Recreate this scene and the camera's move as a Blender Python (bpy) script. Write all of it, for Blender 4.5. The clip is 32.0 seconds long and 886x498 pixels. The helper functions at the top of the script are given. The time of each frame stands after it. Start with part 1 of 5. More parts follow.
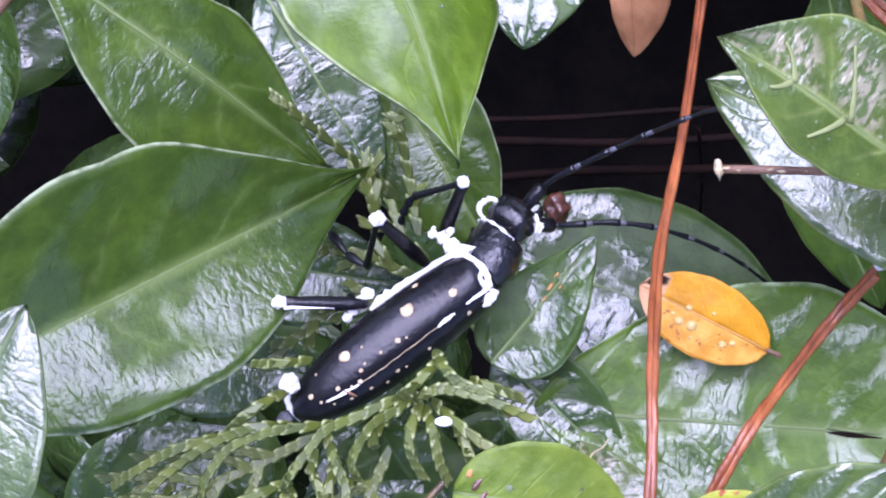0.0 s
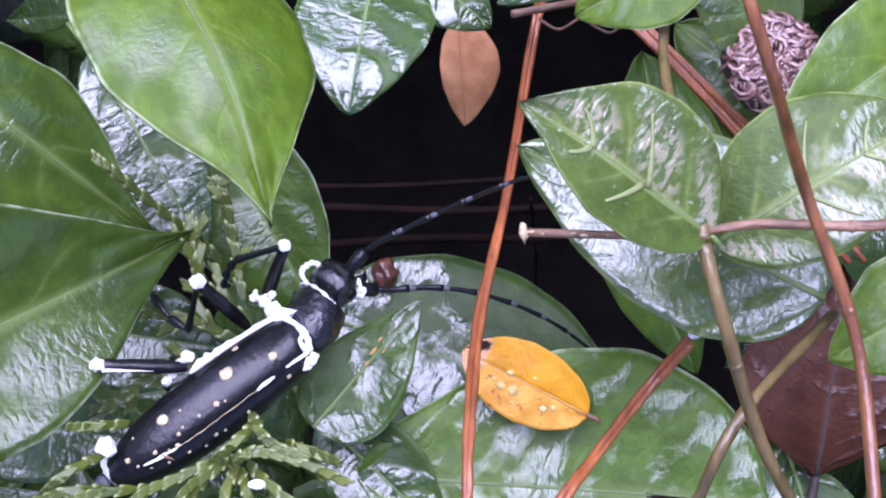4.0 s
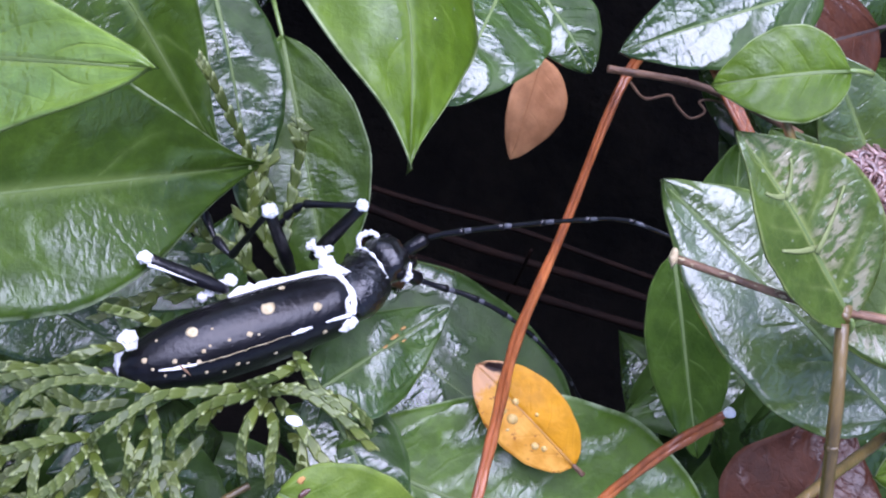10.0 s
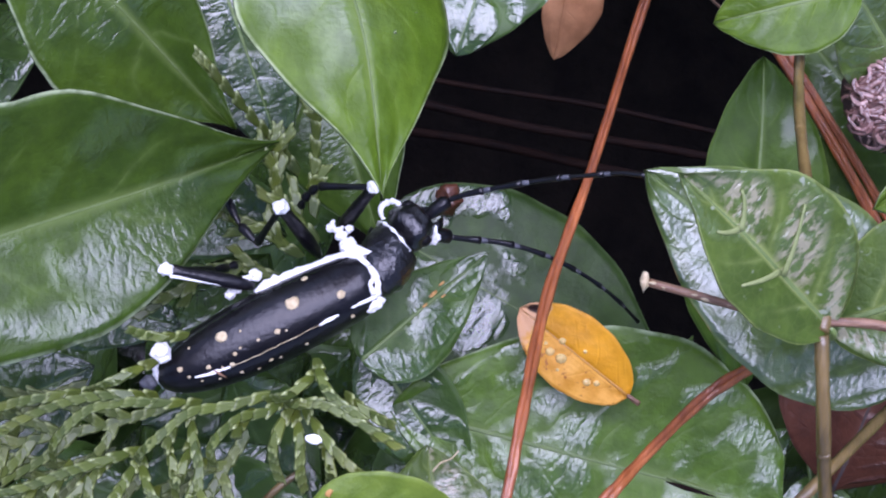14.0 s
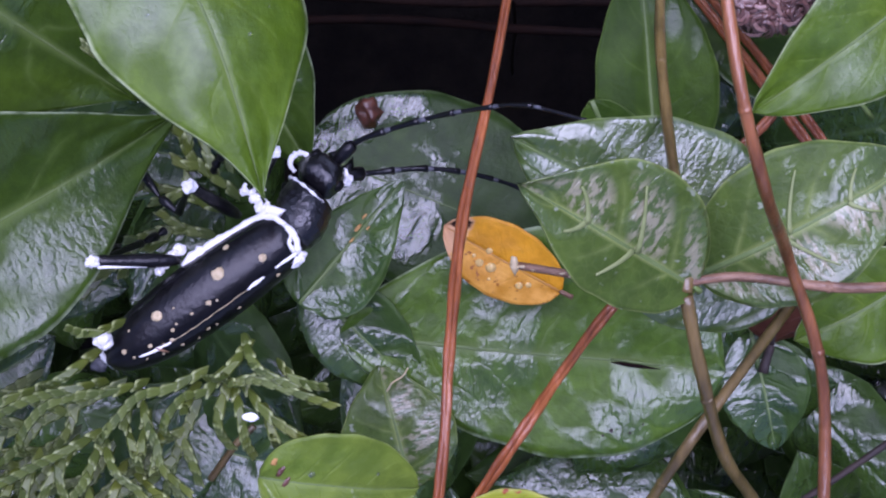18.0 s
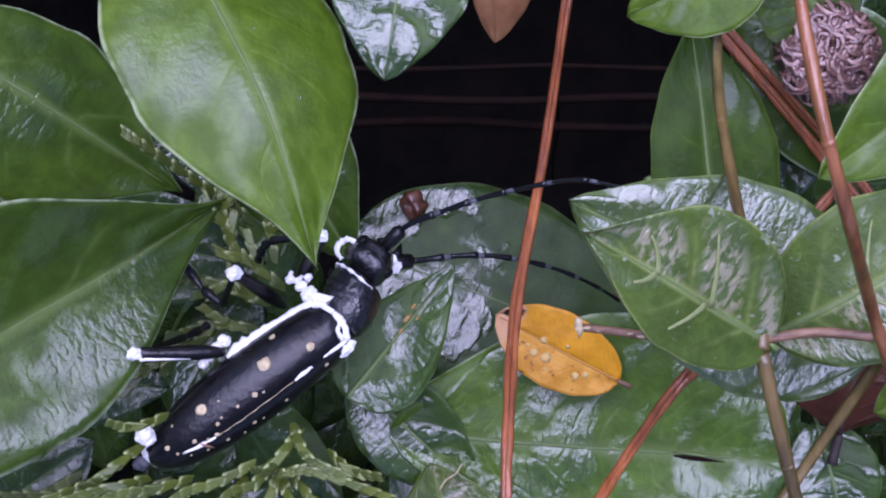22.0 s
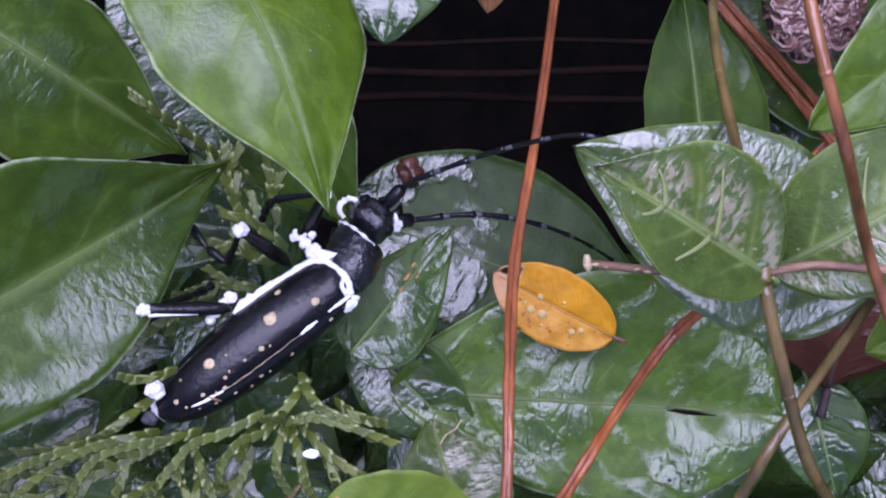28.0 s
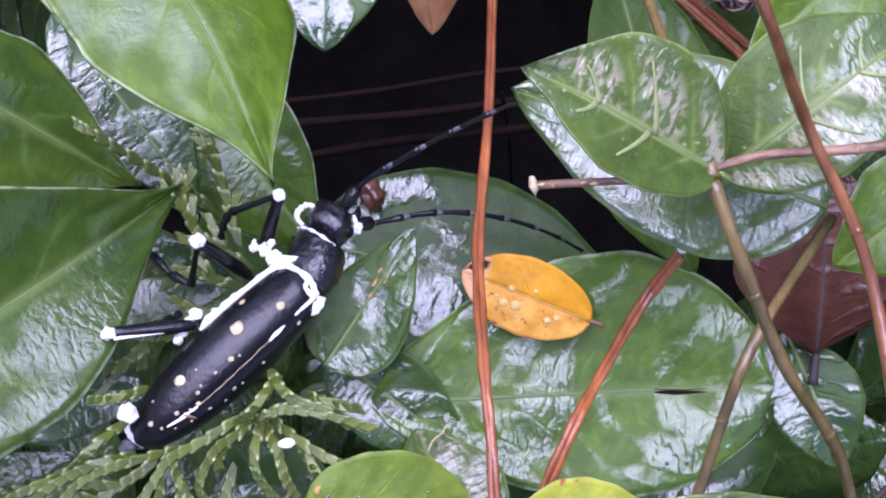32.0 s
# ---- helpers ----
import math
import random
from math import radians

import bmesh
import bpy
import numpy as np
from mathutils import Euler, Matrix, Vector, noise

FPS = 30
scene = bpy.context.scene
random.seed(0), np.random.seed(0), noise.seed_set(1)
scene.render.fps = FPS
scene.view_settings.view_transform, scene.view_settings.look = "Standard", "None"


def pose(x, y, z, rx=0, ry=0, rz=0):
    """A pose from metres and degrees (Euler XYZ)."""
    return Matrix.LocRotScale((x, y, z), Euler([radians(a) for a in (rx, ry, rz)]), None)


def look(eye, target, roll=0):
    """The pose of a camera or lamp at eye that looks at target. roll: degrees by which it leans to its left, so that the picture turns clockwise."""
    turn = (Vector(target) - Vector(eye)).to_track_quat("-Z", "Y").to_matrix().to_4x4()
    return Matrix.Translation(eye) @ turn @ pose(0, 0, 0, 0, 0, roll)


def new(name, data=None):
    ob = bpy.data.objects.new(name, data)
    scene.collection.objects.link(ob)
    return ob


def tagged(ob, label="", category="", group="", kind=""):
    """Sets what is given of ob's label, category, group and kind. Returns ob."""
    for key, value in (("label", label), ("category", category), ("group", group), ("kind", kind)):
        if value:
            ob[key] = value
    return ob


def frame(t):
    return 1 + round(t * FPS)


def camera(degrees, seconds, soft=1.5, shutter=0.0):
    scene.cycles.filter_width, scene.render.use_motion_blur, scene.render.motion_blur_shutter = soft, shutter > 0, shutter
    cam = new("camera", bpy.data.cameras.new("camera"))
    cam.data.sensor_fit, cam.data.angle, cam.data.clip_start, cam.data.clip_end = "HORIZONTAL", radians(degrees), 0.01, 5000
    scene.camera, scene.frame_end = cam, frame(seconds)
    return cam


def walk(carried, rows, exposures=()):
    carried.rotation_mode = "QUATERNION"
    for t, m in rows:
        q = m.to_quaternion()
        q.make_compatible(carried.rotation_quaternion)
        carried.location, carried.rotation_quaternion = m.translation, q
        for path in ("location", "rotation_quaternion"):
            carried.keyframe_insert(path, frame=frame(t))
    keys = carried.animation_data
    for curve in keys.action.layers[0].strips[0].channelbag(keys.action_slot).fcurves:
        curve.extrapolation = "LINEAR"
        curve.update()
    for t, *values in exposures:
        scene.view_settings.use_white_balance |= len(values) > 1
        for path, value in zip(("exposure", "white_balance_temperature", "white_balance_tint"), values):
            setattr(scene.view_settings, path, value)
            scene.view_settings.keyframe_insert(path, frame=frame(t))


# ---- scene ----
cam = camera(29.29, 32.0, 2.1)
PATH = [
    (0, 0.02004, 0.00201, 0.20138, 0.713, 4.715, -5.208),
    (0.5, 0.02092, 0.00203, 0.20222, 1.312, 3.982, -4.847),
    (1, 0.02204, 0.00221, 0.20265, 1.828, 3.011, -4.518),
    (1.5, 0.02276, 0.00219, 0.20271, 2.315, 2.260, -4.246),
    (2, 0.02387, 0.00216, 0.20251, 2.612, 1.354, -4.219),
    (2.5, 0.02530, 0.00285, 0.20130, 2.972, 0.596, -4.238),
    (3, 0.02593, 0.00288, 0.20142, 3.176, 0.156, -4.422),
    (3.5, 0.02710, 0.00273, 0.20190, 3.343, -0.107, -4.725),
    (4, 0.02515, 0.00051, 0.20206, 3.198, 0.244, -4.915),
    (4.5, 0.02033, -0.00082, 0.20181, 3.001, 0.476, -4.876),
    (6.5, 0.00212, 0.00355, 0.20516, 1.669, -5.649, 8.711),
    (7, -0.00237, 0.00310, 0.20331, 1.185, -6.112, 12.012),
    (7.5, -0.00625, 0.00239, 0.20353, 0.784, -6.224, 13.098),
    (8, -0.00791, -0.00076, 0.20524, 1.879, -6.014, 15.430),
    (8.5, -0.00897, -0.00436, 0.20140, 1.903, -6.780, 16.528),
    (9, -0.00733, -0.00969, 0.19972, 2.953, -6.863, 16.940),
    (9.5, -0.00668, -0.00981, 0.19813, 3.015, -7.878, 16.313),
    (10, -0.00480, -0.01105, 0.19941, 4.813, -8.293, 13.349),
    (10.5, -0.00205, -0.01345, 0.20117, 5.085, -8.191, 11.871),
    (11, 0.00085, -0.01501, 0.20137, 4.862, -7.495, 9.087),
    (11.5, 0.00409, -0.00963, 0.20105, 4.030, -5.322, 4.968),
    (12, 0.00718, -0.00249, 0.20058, 2.407, -4.493, 4.068),
    (12.5, 0.00829, 0.00328, 0.20030, 1.492, -4.058, 4.204),
    (13, 0.00987, 0.00693, 0.19944, -0.294, -3.998, 5.400),
    (13.5, 0.00853, 0.01236, 0.20076, -2.089, -2.426, 6.081),
    (14, 0.01061, 0.02244, 0.20037, -4.959, -1.186, 6.487),
    (14.5, 0.01192, 0.03066, 0.20260, -7.899, -0.993, 5.410),
    (16.5, 0.02052, 0.05053, 0.20640, -13.675, -0.597, 0.141),
    (17, 0.02069, 0.05340, 0.20574, -13.113, 0.105, -0.387),
    (17.5, 0.02389, 0.05254, 0.20341, -13.266, -0.567, -0.992),
    (18, 0.02494, 0.04795, 0.20287, -14.166, -1.071, -2.742),
    (18.5, 0.02129, 0.04449, 0.20254, -12.274, -0.244, -4.258),
    (19, 0.01655, 0.04095, 0.20030, -11.499, 1.238, -4.729),
    (19.5, 0.01569, 0.03737, 0.19817, -10.164, 1.644, -4.744),
    (20, 0.01668, 0.03369, 0.19723, -8.855, 1.156, -4.529),
    (20.5, 0.01973, 0.03293, 0.19694, -8.318, 0.270, -4.371),
    (21, 0.02247, 0.03559, 0.19583, -7.630, -0.441, -4.291),
    (21.5, 0.02353, 0.03767, 0.19572, -8.341, -0.821, -4.268),
    (22, 0.02140, 0.03930, 0.19756, -9.012, -0.484, -4.065),
    (22.5, 0.01950, 0.03983, 0.19797, -9.147, -0.097, -3.004),
    (23, 0.01677, 0.03914, 0.19943, -9.664, 0.219, -2.590),
    (23.5, 0.01520, 0.03996, 0.20093, -9.585, 0.395, -2.260),
    (24, 0.01327, 0.03768, 0.20128, -10.017, 0.664, -2.054),
    (24.5, 0.01576, 0.03776, 0.20197, -9.899, -0.342, -1.640),
    (25, 0.01657, 0.03747, 0.20374, -9.895, -0.571, -1.691),
    (25.5, 0.01604, 0.03792, 0.20442, -9.855, -0.626, -1.871),
    (27.5, 0.01837, 0.03988, 0.20291, -10.767, -1.132, -3.164),
    (28, 0.01774, 0.03447, 0.20345, -8.691, -1.494, -4.403),
    (28.5, 0.01766, 0.03228, 0.20388, -6.960, -1.453, -5.404),
    (29, 0.01455, 0.02718, 0.20541, -5.745, -0.815, -5.923),
    (29.5, 0.01053, 0.02143, 0.20618, -4.996, 0.062, -6.378),
    (30, 0.01035, 0.01781, 0.20468, -4.612, 0.302, -7.124),
    (30.5, 0.01319, 0.01627, 0.20330, -4.335, -0.133, -8.058),
    (31, 0.01757, 0.01525, 0.20168, -4.044, -0.774, -9.554),
    (31.5, 0.01994, 0.01422, 0.20288, -3.041, -1.229, -10.654),
    (32, 0.02095, 0.01311, 0.20365, -2.675, -1.638, -11.114),
]
EXPOSURES = [
    (0, 1.25, 5880, 38),
    (4, 1.16, 5800, 38),
    (6.5, 0.89, 5850, 27),
    (9, 0.91, 5870, 27),
    (11, 1.07, 5880, 31),
    (13, 1.00, 5890, 33),
    (14.5, 0.60, 5850, 34),
    (17, 0.34, 5720, 39),
    (21, 0.40, 5720, 39),
    (25, 0.36, 5780, 37),
    (28, 0.47, 5830, 38),
    (30, 0.82, 5850, 35),
    (32, 1.02, 5880, 38),
]
walk(cam, [(t, pose(x, y, z, rx, ry, rz)) for t, x, y, z, rx, ry, rz in PATH], EXPOSURES)

# ---- world, sun, exposure ----
world = bpy.data.worlds.new("overcast_sky")
scene.world = world
world.use_nodes = True
wn = world.node_tree
sky = wn.nodes.new("ShaderNodeTexSky")
sky.sky_type = 'NISHITA'
sky.sun_disc = False
sky.sun_elevation = radians(64)
sky.sun_rotation = radians(3)
sky.air_density, sky.dust_density, sky.ozone_density = 1.0, 1.6, 1.2
wn.nodes["Background"].inputs["Strength"].default_value = 0.10
wn.links.new(sky.outputs["Color"], wn.nodes["Background"].inputs["Color"])

sun_data = bpy.data.lights.new("sun", 'SUN')
sun_data.energy = 3.4
sun_data.angle = radians(66)
sun_data.color = (0.90, 0.96, 1.16)
sun = new("sun", sun_data)
sun.matrix_world = look((0.03, 0.43, 0.90), (0, 0, 0))

MM = 0.001


# ---- materials ----
def nodes_of(name):
    mat = bpy.data.materials.new(name)
    mat.use_nodes = True
    return mat, mat.node_tree, mat.node_tree.nodes["Principled BSDF"]


def add(tree, kind, **inputs):
    node = tree.nodes.new(kind)
    for key, value in inputs.items():
        node.inputs[key.replace("_", " ")].default_value = value
    return node


def math_node(tree, op, a, b=None, clamp=False):
    node = tree.nodes.new("ShaderNodeMath")
    node.operation, node.use_clamp = op, clamp
    for i, v in enumerate((a, b)):
        if v is None:
            continue
        if isinstance(v, (int, float)):
            node.inputs[i].default_value = v
        else:
            tree.links.new(v, node.inputs[i])
    return node.outputs[0]


def noise_node(tree, scale, detail=3.0, rough=0.55, vector=None):
    node = add(tree, "ShaderNodeTexNoise", Scale=scale, Detail=detail, Roughness=rough)
    if vector is None:
        co = tree.nodes.new("ShaderNodeTexCoord")
        vector = co.outputs["Object"]
    tree.links.new(vector, node.inputs["Vector"])
    return node.outputs["Fac"]


def mix(tree, fac, a, b):
    node = tree.nodes.new("ShaderNodeMix")
    node.data_type = 'RGBA'
    for key, v in ((0, fac), (6, a), (7, b)):
        if isinstance(v, (int, float)):
            node.inputs[key].default_value = v
        elif isinstance(v, tuple):
            node.inputs[key].default_value = (*v, 1.0)
        else:
            tree.links.new(v, node.inputs[key])
    return node.outputs[2]


def ramp(tree, fac, lo, hi):
    node = add(tree, "ShaderNodeMapRange", From_Min=lo, From_Max=hi)
    tree.links.new(fac, node.inputs["Value"])
    return node.outputs["Result"]


def leaf_material(name, base, light, vein, rough=0.34, film=0.5, crinkle=0.5, veins=7.0, spots=None, rim=None, vein_mix=0.55, pitch=400.0, net=0.07, worn=None, gloss=0.75, sheen=0.27, swell=2.6, edge_soft=0.08, bands=None, toward=0.0):
    """A wet evergreen leaf: soft pale veins with a net between them, and a puckered water film in patches between the veins."""
    mat, tree, bsdf = nodes_of(name)
    uv = tree.nodes.new("ShaderNodeTexCoord").outputs["UV"]
    split = tree.nodes.new("ShaderNodeSeparateXYZ")
    tree.links.new(uv, split.inputs[0])
    u, v = split.outputs[0], split.outputs[1]
    side = math_node(tree, 'ABSOLUTE', math_node(tree, 'SUBTRACT', math_node(tree, 'MULTIPLY', v, 2.0), 1.0))
    big = noise_node(tree, 100.0, 3.0)
    mid = noise_node(tree, 420.0, 4.0)
    fine = noise_node(tree, 1500.0, 4.0)
    # side veins rise at a slant from the midrib and waver
    wob = math_node(tree, 'MULTIPLY', math_node(tree, 'SUBTRACT', big, 0.5), 0.16)
    run = math_node(tree, 'ADD', math_node(tree, 'SUBTRACT', u, math_node(tree, 'MULTIPLY', math_node(tree, 'POWER', side, 1.3), 0.26)), wob)
    cell = math_node(tree, 'ABSOLUTE', math_node(tree, 'SUBTRACT', math_node(tree, 'FRACT', math_node(tree, 'MULTIPLY', run, veins)), 0.5))
    vline = math_node(tree, 'MULTIPLY', math_node(tree, 'POWER', ramp(tree, cell, 0.10, 0.0), 1.5), 0.7)
    vline = math_node(tree, 'MULTIPLY', vline, ramp(tree, side, 0.92, 0.25))
    vline = math_node(tree, 'MULTIPLY', vline, ramp(tree, mid, 0.25, 0.6))
    mline = math_node(tree, 'POWER', ramp(tree, side, 0.11, 0.015), 1.3)
    vor = tree.nodes.new("ShaderNodeTexVoronoi")
    vor.feature = 'DISTANCE_TO_EDGE'
    vor.inputs["Scale"].default_value = 900.0
    co = tree.nodes.new("ShaderNodeTexCoord")
    tree.links.new(co.outputs["Object"], vor.inputs["Vector"])
    lace = math_node(tree, 'MULTIPLY', ramp(tree, vor.outputs["Distance"], 0.10, 0.0), net)
    allv = math_node(tree, 'MAXIMUM', math_node(tree, 'MAXIMUM', math_node(tree, 'MULTIPLY', vline, 0.75), mline), lace)
    col = mix(tree, ramp(tree, big, 0.3, 0.7), base, light)
    col = mix(tree, math_node(tree, 'MULTIPLY', ramp(tree, fine, 0.45, 0.75), 0.3), col, light)
    col = mix(tree, math_node(tree, 'MULTIPLY', ramp(tree, mid, 0.62, 0.38), 0.45), col, tuple(0.55 * c for c in base))
    col = mix(tree, math_node(tree, 'MULTIPLY', allv, vein_mix), col, vein)
    edge = math_node(tree, 'MULTIPLY', ramp(tree, side, 0.962, 0.99), ramp(tree, mid, 0.3, 0.55))
    col = mix(tree, math_node(tree, 'MULTIPLY', edge, 0.75), col, rim or vein)
    if spots:
        dots = noise_node(tree, 700.0, 2.0)
        col = mix(tree, ramp(tree, dots, 0.66, 0.72), col, spots)
    if bands:
        # pale wrinkled bands between the side veins
        slant = tree.nodes.new("ShaderNodeMapping")
        slant.inputs["Rotation"].default_value = (0, 0, 0.5)
        slant.inputs["Scale"].default_value = (1.0, 0.45, 1.0)
        tree.links.new(tree.nodes.new("ShaderNodeTexCoord").outputs["Object"], slant.inputs["Vector"])
        weave = noise_node(tree, 1500.0, 3.0, 0.6, slant.outputs[0])
        zone = math_node(tree, 'MULTIPLY', ramp(tree, cell, 0.08, 0.26), ramp(tree, side, 0.9, 0.6))
        zone = math_node(tree, 'MULTIPLY', zone, math_node(tree, 'MULTIPLY', ramp(tree, big, 0.34, 0.52), ramp(tree, v, 0.54, 0.44)))
        col = mix(tree, math_node(tree, 'MULTIPLY', math_node(tree, 'MULTIPLY', ramp(tree, weave, 0.46, 0.56), zone), 0.8), col, bands)
    if worn:
        # one half paler and specked, the far end bleached with a dark rotten spot
        half, bleach, rot = worn
        specks = noise_node(tree, 1300.0, 2.0)
        low = math_node(tree, 'MULTIPLY', ramp(tree, v, 0.50, 0.53), 0.65)
        col = mix(tree, math_node(tree, 'MULTIPLY', low, ramp(tree, mid, 0.3, 0.7)), col, half)
        col = mix(tree, math_node(tree, 'MULTIPLY', ramp(tree, v, 0.46, 0.56), ramp(tree, specks, 0.61, 0.67)), col, rot)
        along = math_node(tree, 'ADD', u, math_node(tree, 'MULTIPLY', math_node(tree, 'SUBTRACT', mid, 0.5), 0.3))
        col = mix(tree, math_node(tree, 'MULTIPLY', ramp(tree, along, 0.80, 0.84), 0.8), col, bleach)
        du = math_node(tree, 'MULTIPLY', math_node(tree, 'SUBTRACT', along, 0.90), 1.3)
        dv = math_node(tree, 'MULTIPLY', math_node(tree, 'SUBTRACT', v, 0.2), 0.6)
        d2 = math_node(tree, 'ADD', math_node(tree, 'MULTIPLY', du, du), math_node(tree, 'MULTIPLY', dv, dv))
        col = mix(tree, ramp(tree, d2, 0.011, 0.005), col, (0.02, 0.009, 0.006))
    tree.links.new(col, bsdf.inputs["Base Color"])
    # the film lies in broad pools between the veins
    pool = noise_node(tree, 75.0, 2.5, 0.5)
    level = math_node(tree, 'ADD', pool, math_node(tree, 'MULTIPLY', math_node(tree, 'SUBTRACT', cell, 0.25), 0.34))
    level = math_node(tree, 'ADD', level, math_node(tree, 'MULTIPLY', math_node(tree, 'SUBTRACT', mid, 0.5), 0.22))
    level = math_node(tree, 'SUBTRACT', level, math_node(tree, 'MULTIPLY', ramp(tree, side, 0.72, 0.98), 0.10))
    if toward:
        # more water towards the foot of the leaf
        level = math_node(tree, 'ADD', level, math_node(tree, 'MULTIPLY', math_node(tree, 'SUBTRACT', 0.35, u), toward))
    wet = ramp(tree, level, 0.685 - 0.32 * film, 0.685 - 0.32 * film + edge_soft)
    for key, dry, damp in (("Roughness", 0.44, rough), ("Specular IOR Level", min(0.26, 0.5 * gloss), gloss), ("Coat Weight", 0.0, min(1.0, 1.1 * gloss))):
        node = add(tree, "ShaderNodeMapRange", To_Min=dry, To_Max=damp)
        tree.links.new(wet, node.inputs["Value"])
        tree.links.new(node.outputs[0], bsdf.inputs[key])
    bsdf.inputs["Coat Roughness"].default_value = sheen * 0.5
    bsdf.inputs["Coat IOR"].default_value = 1.62
    # heights in tenths of a millimetre: soft swelling between the veins, wrinkles in the film, fine grain
    stretch = tree.nodes.new("ShaderNodeMapping")
    stretch.inputs["Scale"].default_value = (1.0, 0.42, 1.0)
    tree.links.new(co.outputs["Object"], stretch.inputs["Vector"])
    pucker = noise_node(tree, pitch * 1.3, 2.0, 0.5, stretch.outputs[0])
    crease = ramp(tree, math_node(tree, 'ABSOLUTE', math_node(tree, 'SUBTRACT', pucker, 0.5)), 0.0, 0.09)
    streaks = noise_node(tree, pitch * 3.2, 3.0, 0.6, stretch.outputs[0])
    film_relief = math_node(tree, 'ADD', math_node(tree, 'MULTIPLY', crease, 0.55 * crinkle), math_node(tree, 'MULTIPLY', streaks, 1.0 * crinkle))
    relief = math_node(tree, 'MULTIPLY', film_relief, math_node(tree, 'ADD', math_node(tree, 'MULTIPLY', wet, 0.9), 0.1))
    h = math_node(tree, 'ADD', relief, math_node(tree, 'MULTIPLY', fine, 0.9))
    h = math_node(tree, 'ADD', h, math_node(tree, 'MULTIPLY', noise_node(tree, 170.0, 1.0), swell))
    h = math_node(tree, 'SUBTRACT', h, math_node(tree, 'MULTIPLY', allv, 1.1))
    h = math_node(tree, 'ADD', h, math_node(tree, 'MULTIPLY', wet, 0.5))
    bump = add(tree, "ShaderNodeBump", Strength=1.0, Distance=0.0001)
    tree.links.new(h, bump.inputs["Height"])
    tree.links.new(bump.outputs[0], bsdf.inputs["Normal"])
    tree.links.new(bump.outputs[0], bsdf.inputs["Coat Normal"])
    # daylight passes through the blade
    trans = tree.nodes.new("ShaderNodeBsdfTranslucent")
    tree.links.new(mix(tree, 0.6, col, light), trans.inputs["Color"])
    both = tree.nodes.new("ShaderNodeMixShader")
    both.inputs[0].default_value = 0.10
    tree.links.new(bsdf.outputs[0], both.inputs[1])
    tree.links.new(trans.outputs[0], both.inputs[2])
    tree.links.new(both.outputs[0], tree.nodes["Material Output"].inputs["Surface"])
    return mat


def plain_material(name, a, b, scale, rough=0.5, bump=0.0, bump_scale=None, coat=0.0, spec=0.5, stretch=None, metal=0.0):
    """A surface with grain at two scales."""
    mat, tree, bsdf = nodes_of(name)
    vec = None
    if stretch:
        m = tree.nodes.new("ShaderNodeMapping")
        m.inputs["Scale"].default_value = stretch
        co = tree.nodes.new("ShaderNodeTexCoord")
        tree.links.new(co.outputs["Object"], m.inputs["Vector"])
        vec = m.outputs[0]
    n1 = noise_node(tree, scale, 4.0, 0.6, vec)
    n2 = noise_node(tree, scale * 5.0, 3.0, 0.6, vec)
    fac = math_node(tree, 'ADD', math_node(tree, 'MULTIPLY', ramp(tree, n1, 0.38, 0.62), 0.65), math_node(tree, 'MULTIPLY', n2, 0.35))
    tree.links.new(mix(tree, fac, a, b), bsdf.inputs["Base Color"])
    r = add(tree, "ShaderNodeMapRange", To_Min=rough * 0.75, To_Max=min(1.0, rough * 1.3))
    tree.links.new(n1, r.inputs["Value"])
    tree.links.new(r.outputs[0], bsdf.inputs["Roughness"])
    bsdf.inputs["Coat Weight"].default_value = coat
    bsdf.inputs["Coat Roughness"].default_value = 0.1
    bsdf.inputs["Specular IOR Level"].default_value = spec
    bsdf.inputs["Metallic"].default_value = metal
    if bump:
        n3 = noise_node(tree, bump_scale or scale * 3, 4.0, 0.6, vec)
        node = add(tree, "ShaderNodeBump", Strength=1.0, Distance=bump)
        tree.links.new(n3, node.inputs["Height"])
        tree.links.new(node.outputs[0], bsdf.inputs["Normal"])
        tree.links.new(node.outputs[0], bsdf.inputs["Coat Normal"])
    return mat


GREEN = leaf_material("leaf_green", (0.0309, 0.0682, 0.0042), (0.0593, 0.1112, 0.0072), (0.1224, 0.1802, 0.0418), rim=(0.40, 0.48, 0.28), film=0.56, gloss=0.5, sheen=0.24, crinkle=0.85, vein_mix=0.8, veins=4.0, edge_soft=0.11)
WET = leaf_material("leaf_wet_green", (0.0519, 0.1088, 0.0073), (0.0963, 0.1770, 0.0145), (0.1424, 0.2023, 0.0561), rim=(0.36, 0.44, 0.26), rough=0.28, film=0.64, crinkle=1.25, vein_mix=0.6, gloss=0.7, swell=4.0, edge_soft=0.1)
PALE = leaf_material("leaf_pale_green", (0.1144, 0.2067, 0.0204), (0.1976, 0.3133, 0.0382), (0.1904, 0.2601, 0.0748), rough=0.3, film=1.2, crinkle=0.5, vein_mix=0.5, gloss=0.95, edge_soft=0.3)
FRESH = leaf_material("leaf_fresh_green", (0.0526, 0.1089, 0.0043), (0.0970, 0.1665, 0.0086), (0.1547, 0.2228, 0.0408), rim=(0.45, 0.52, 0.28), film=0.75, gloss=0.42, sheen=0.6, crinkle=0.35, veins=5.0, vein_mix=0.6, edge_soft=0.3)
BRIGHT = leaf_material("leaf_young_green", (0.095, 0.165, 0.014), (0.17, 0.235, 0.028), (0.22, 0.29, 0.07), rough=0.3, film=0.25, crinkle=0.3, vein_mix=0.3)
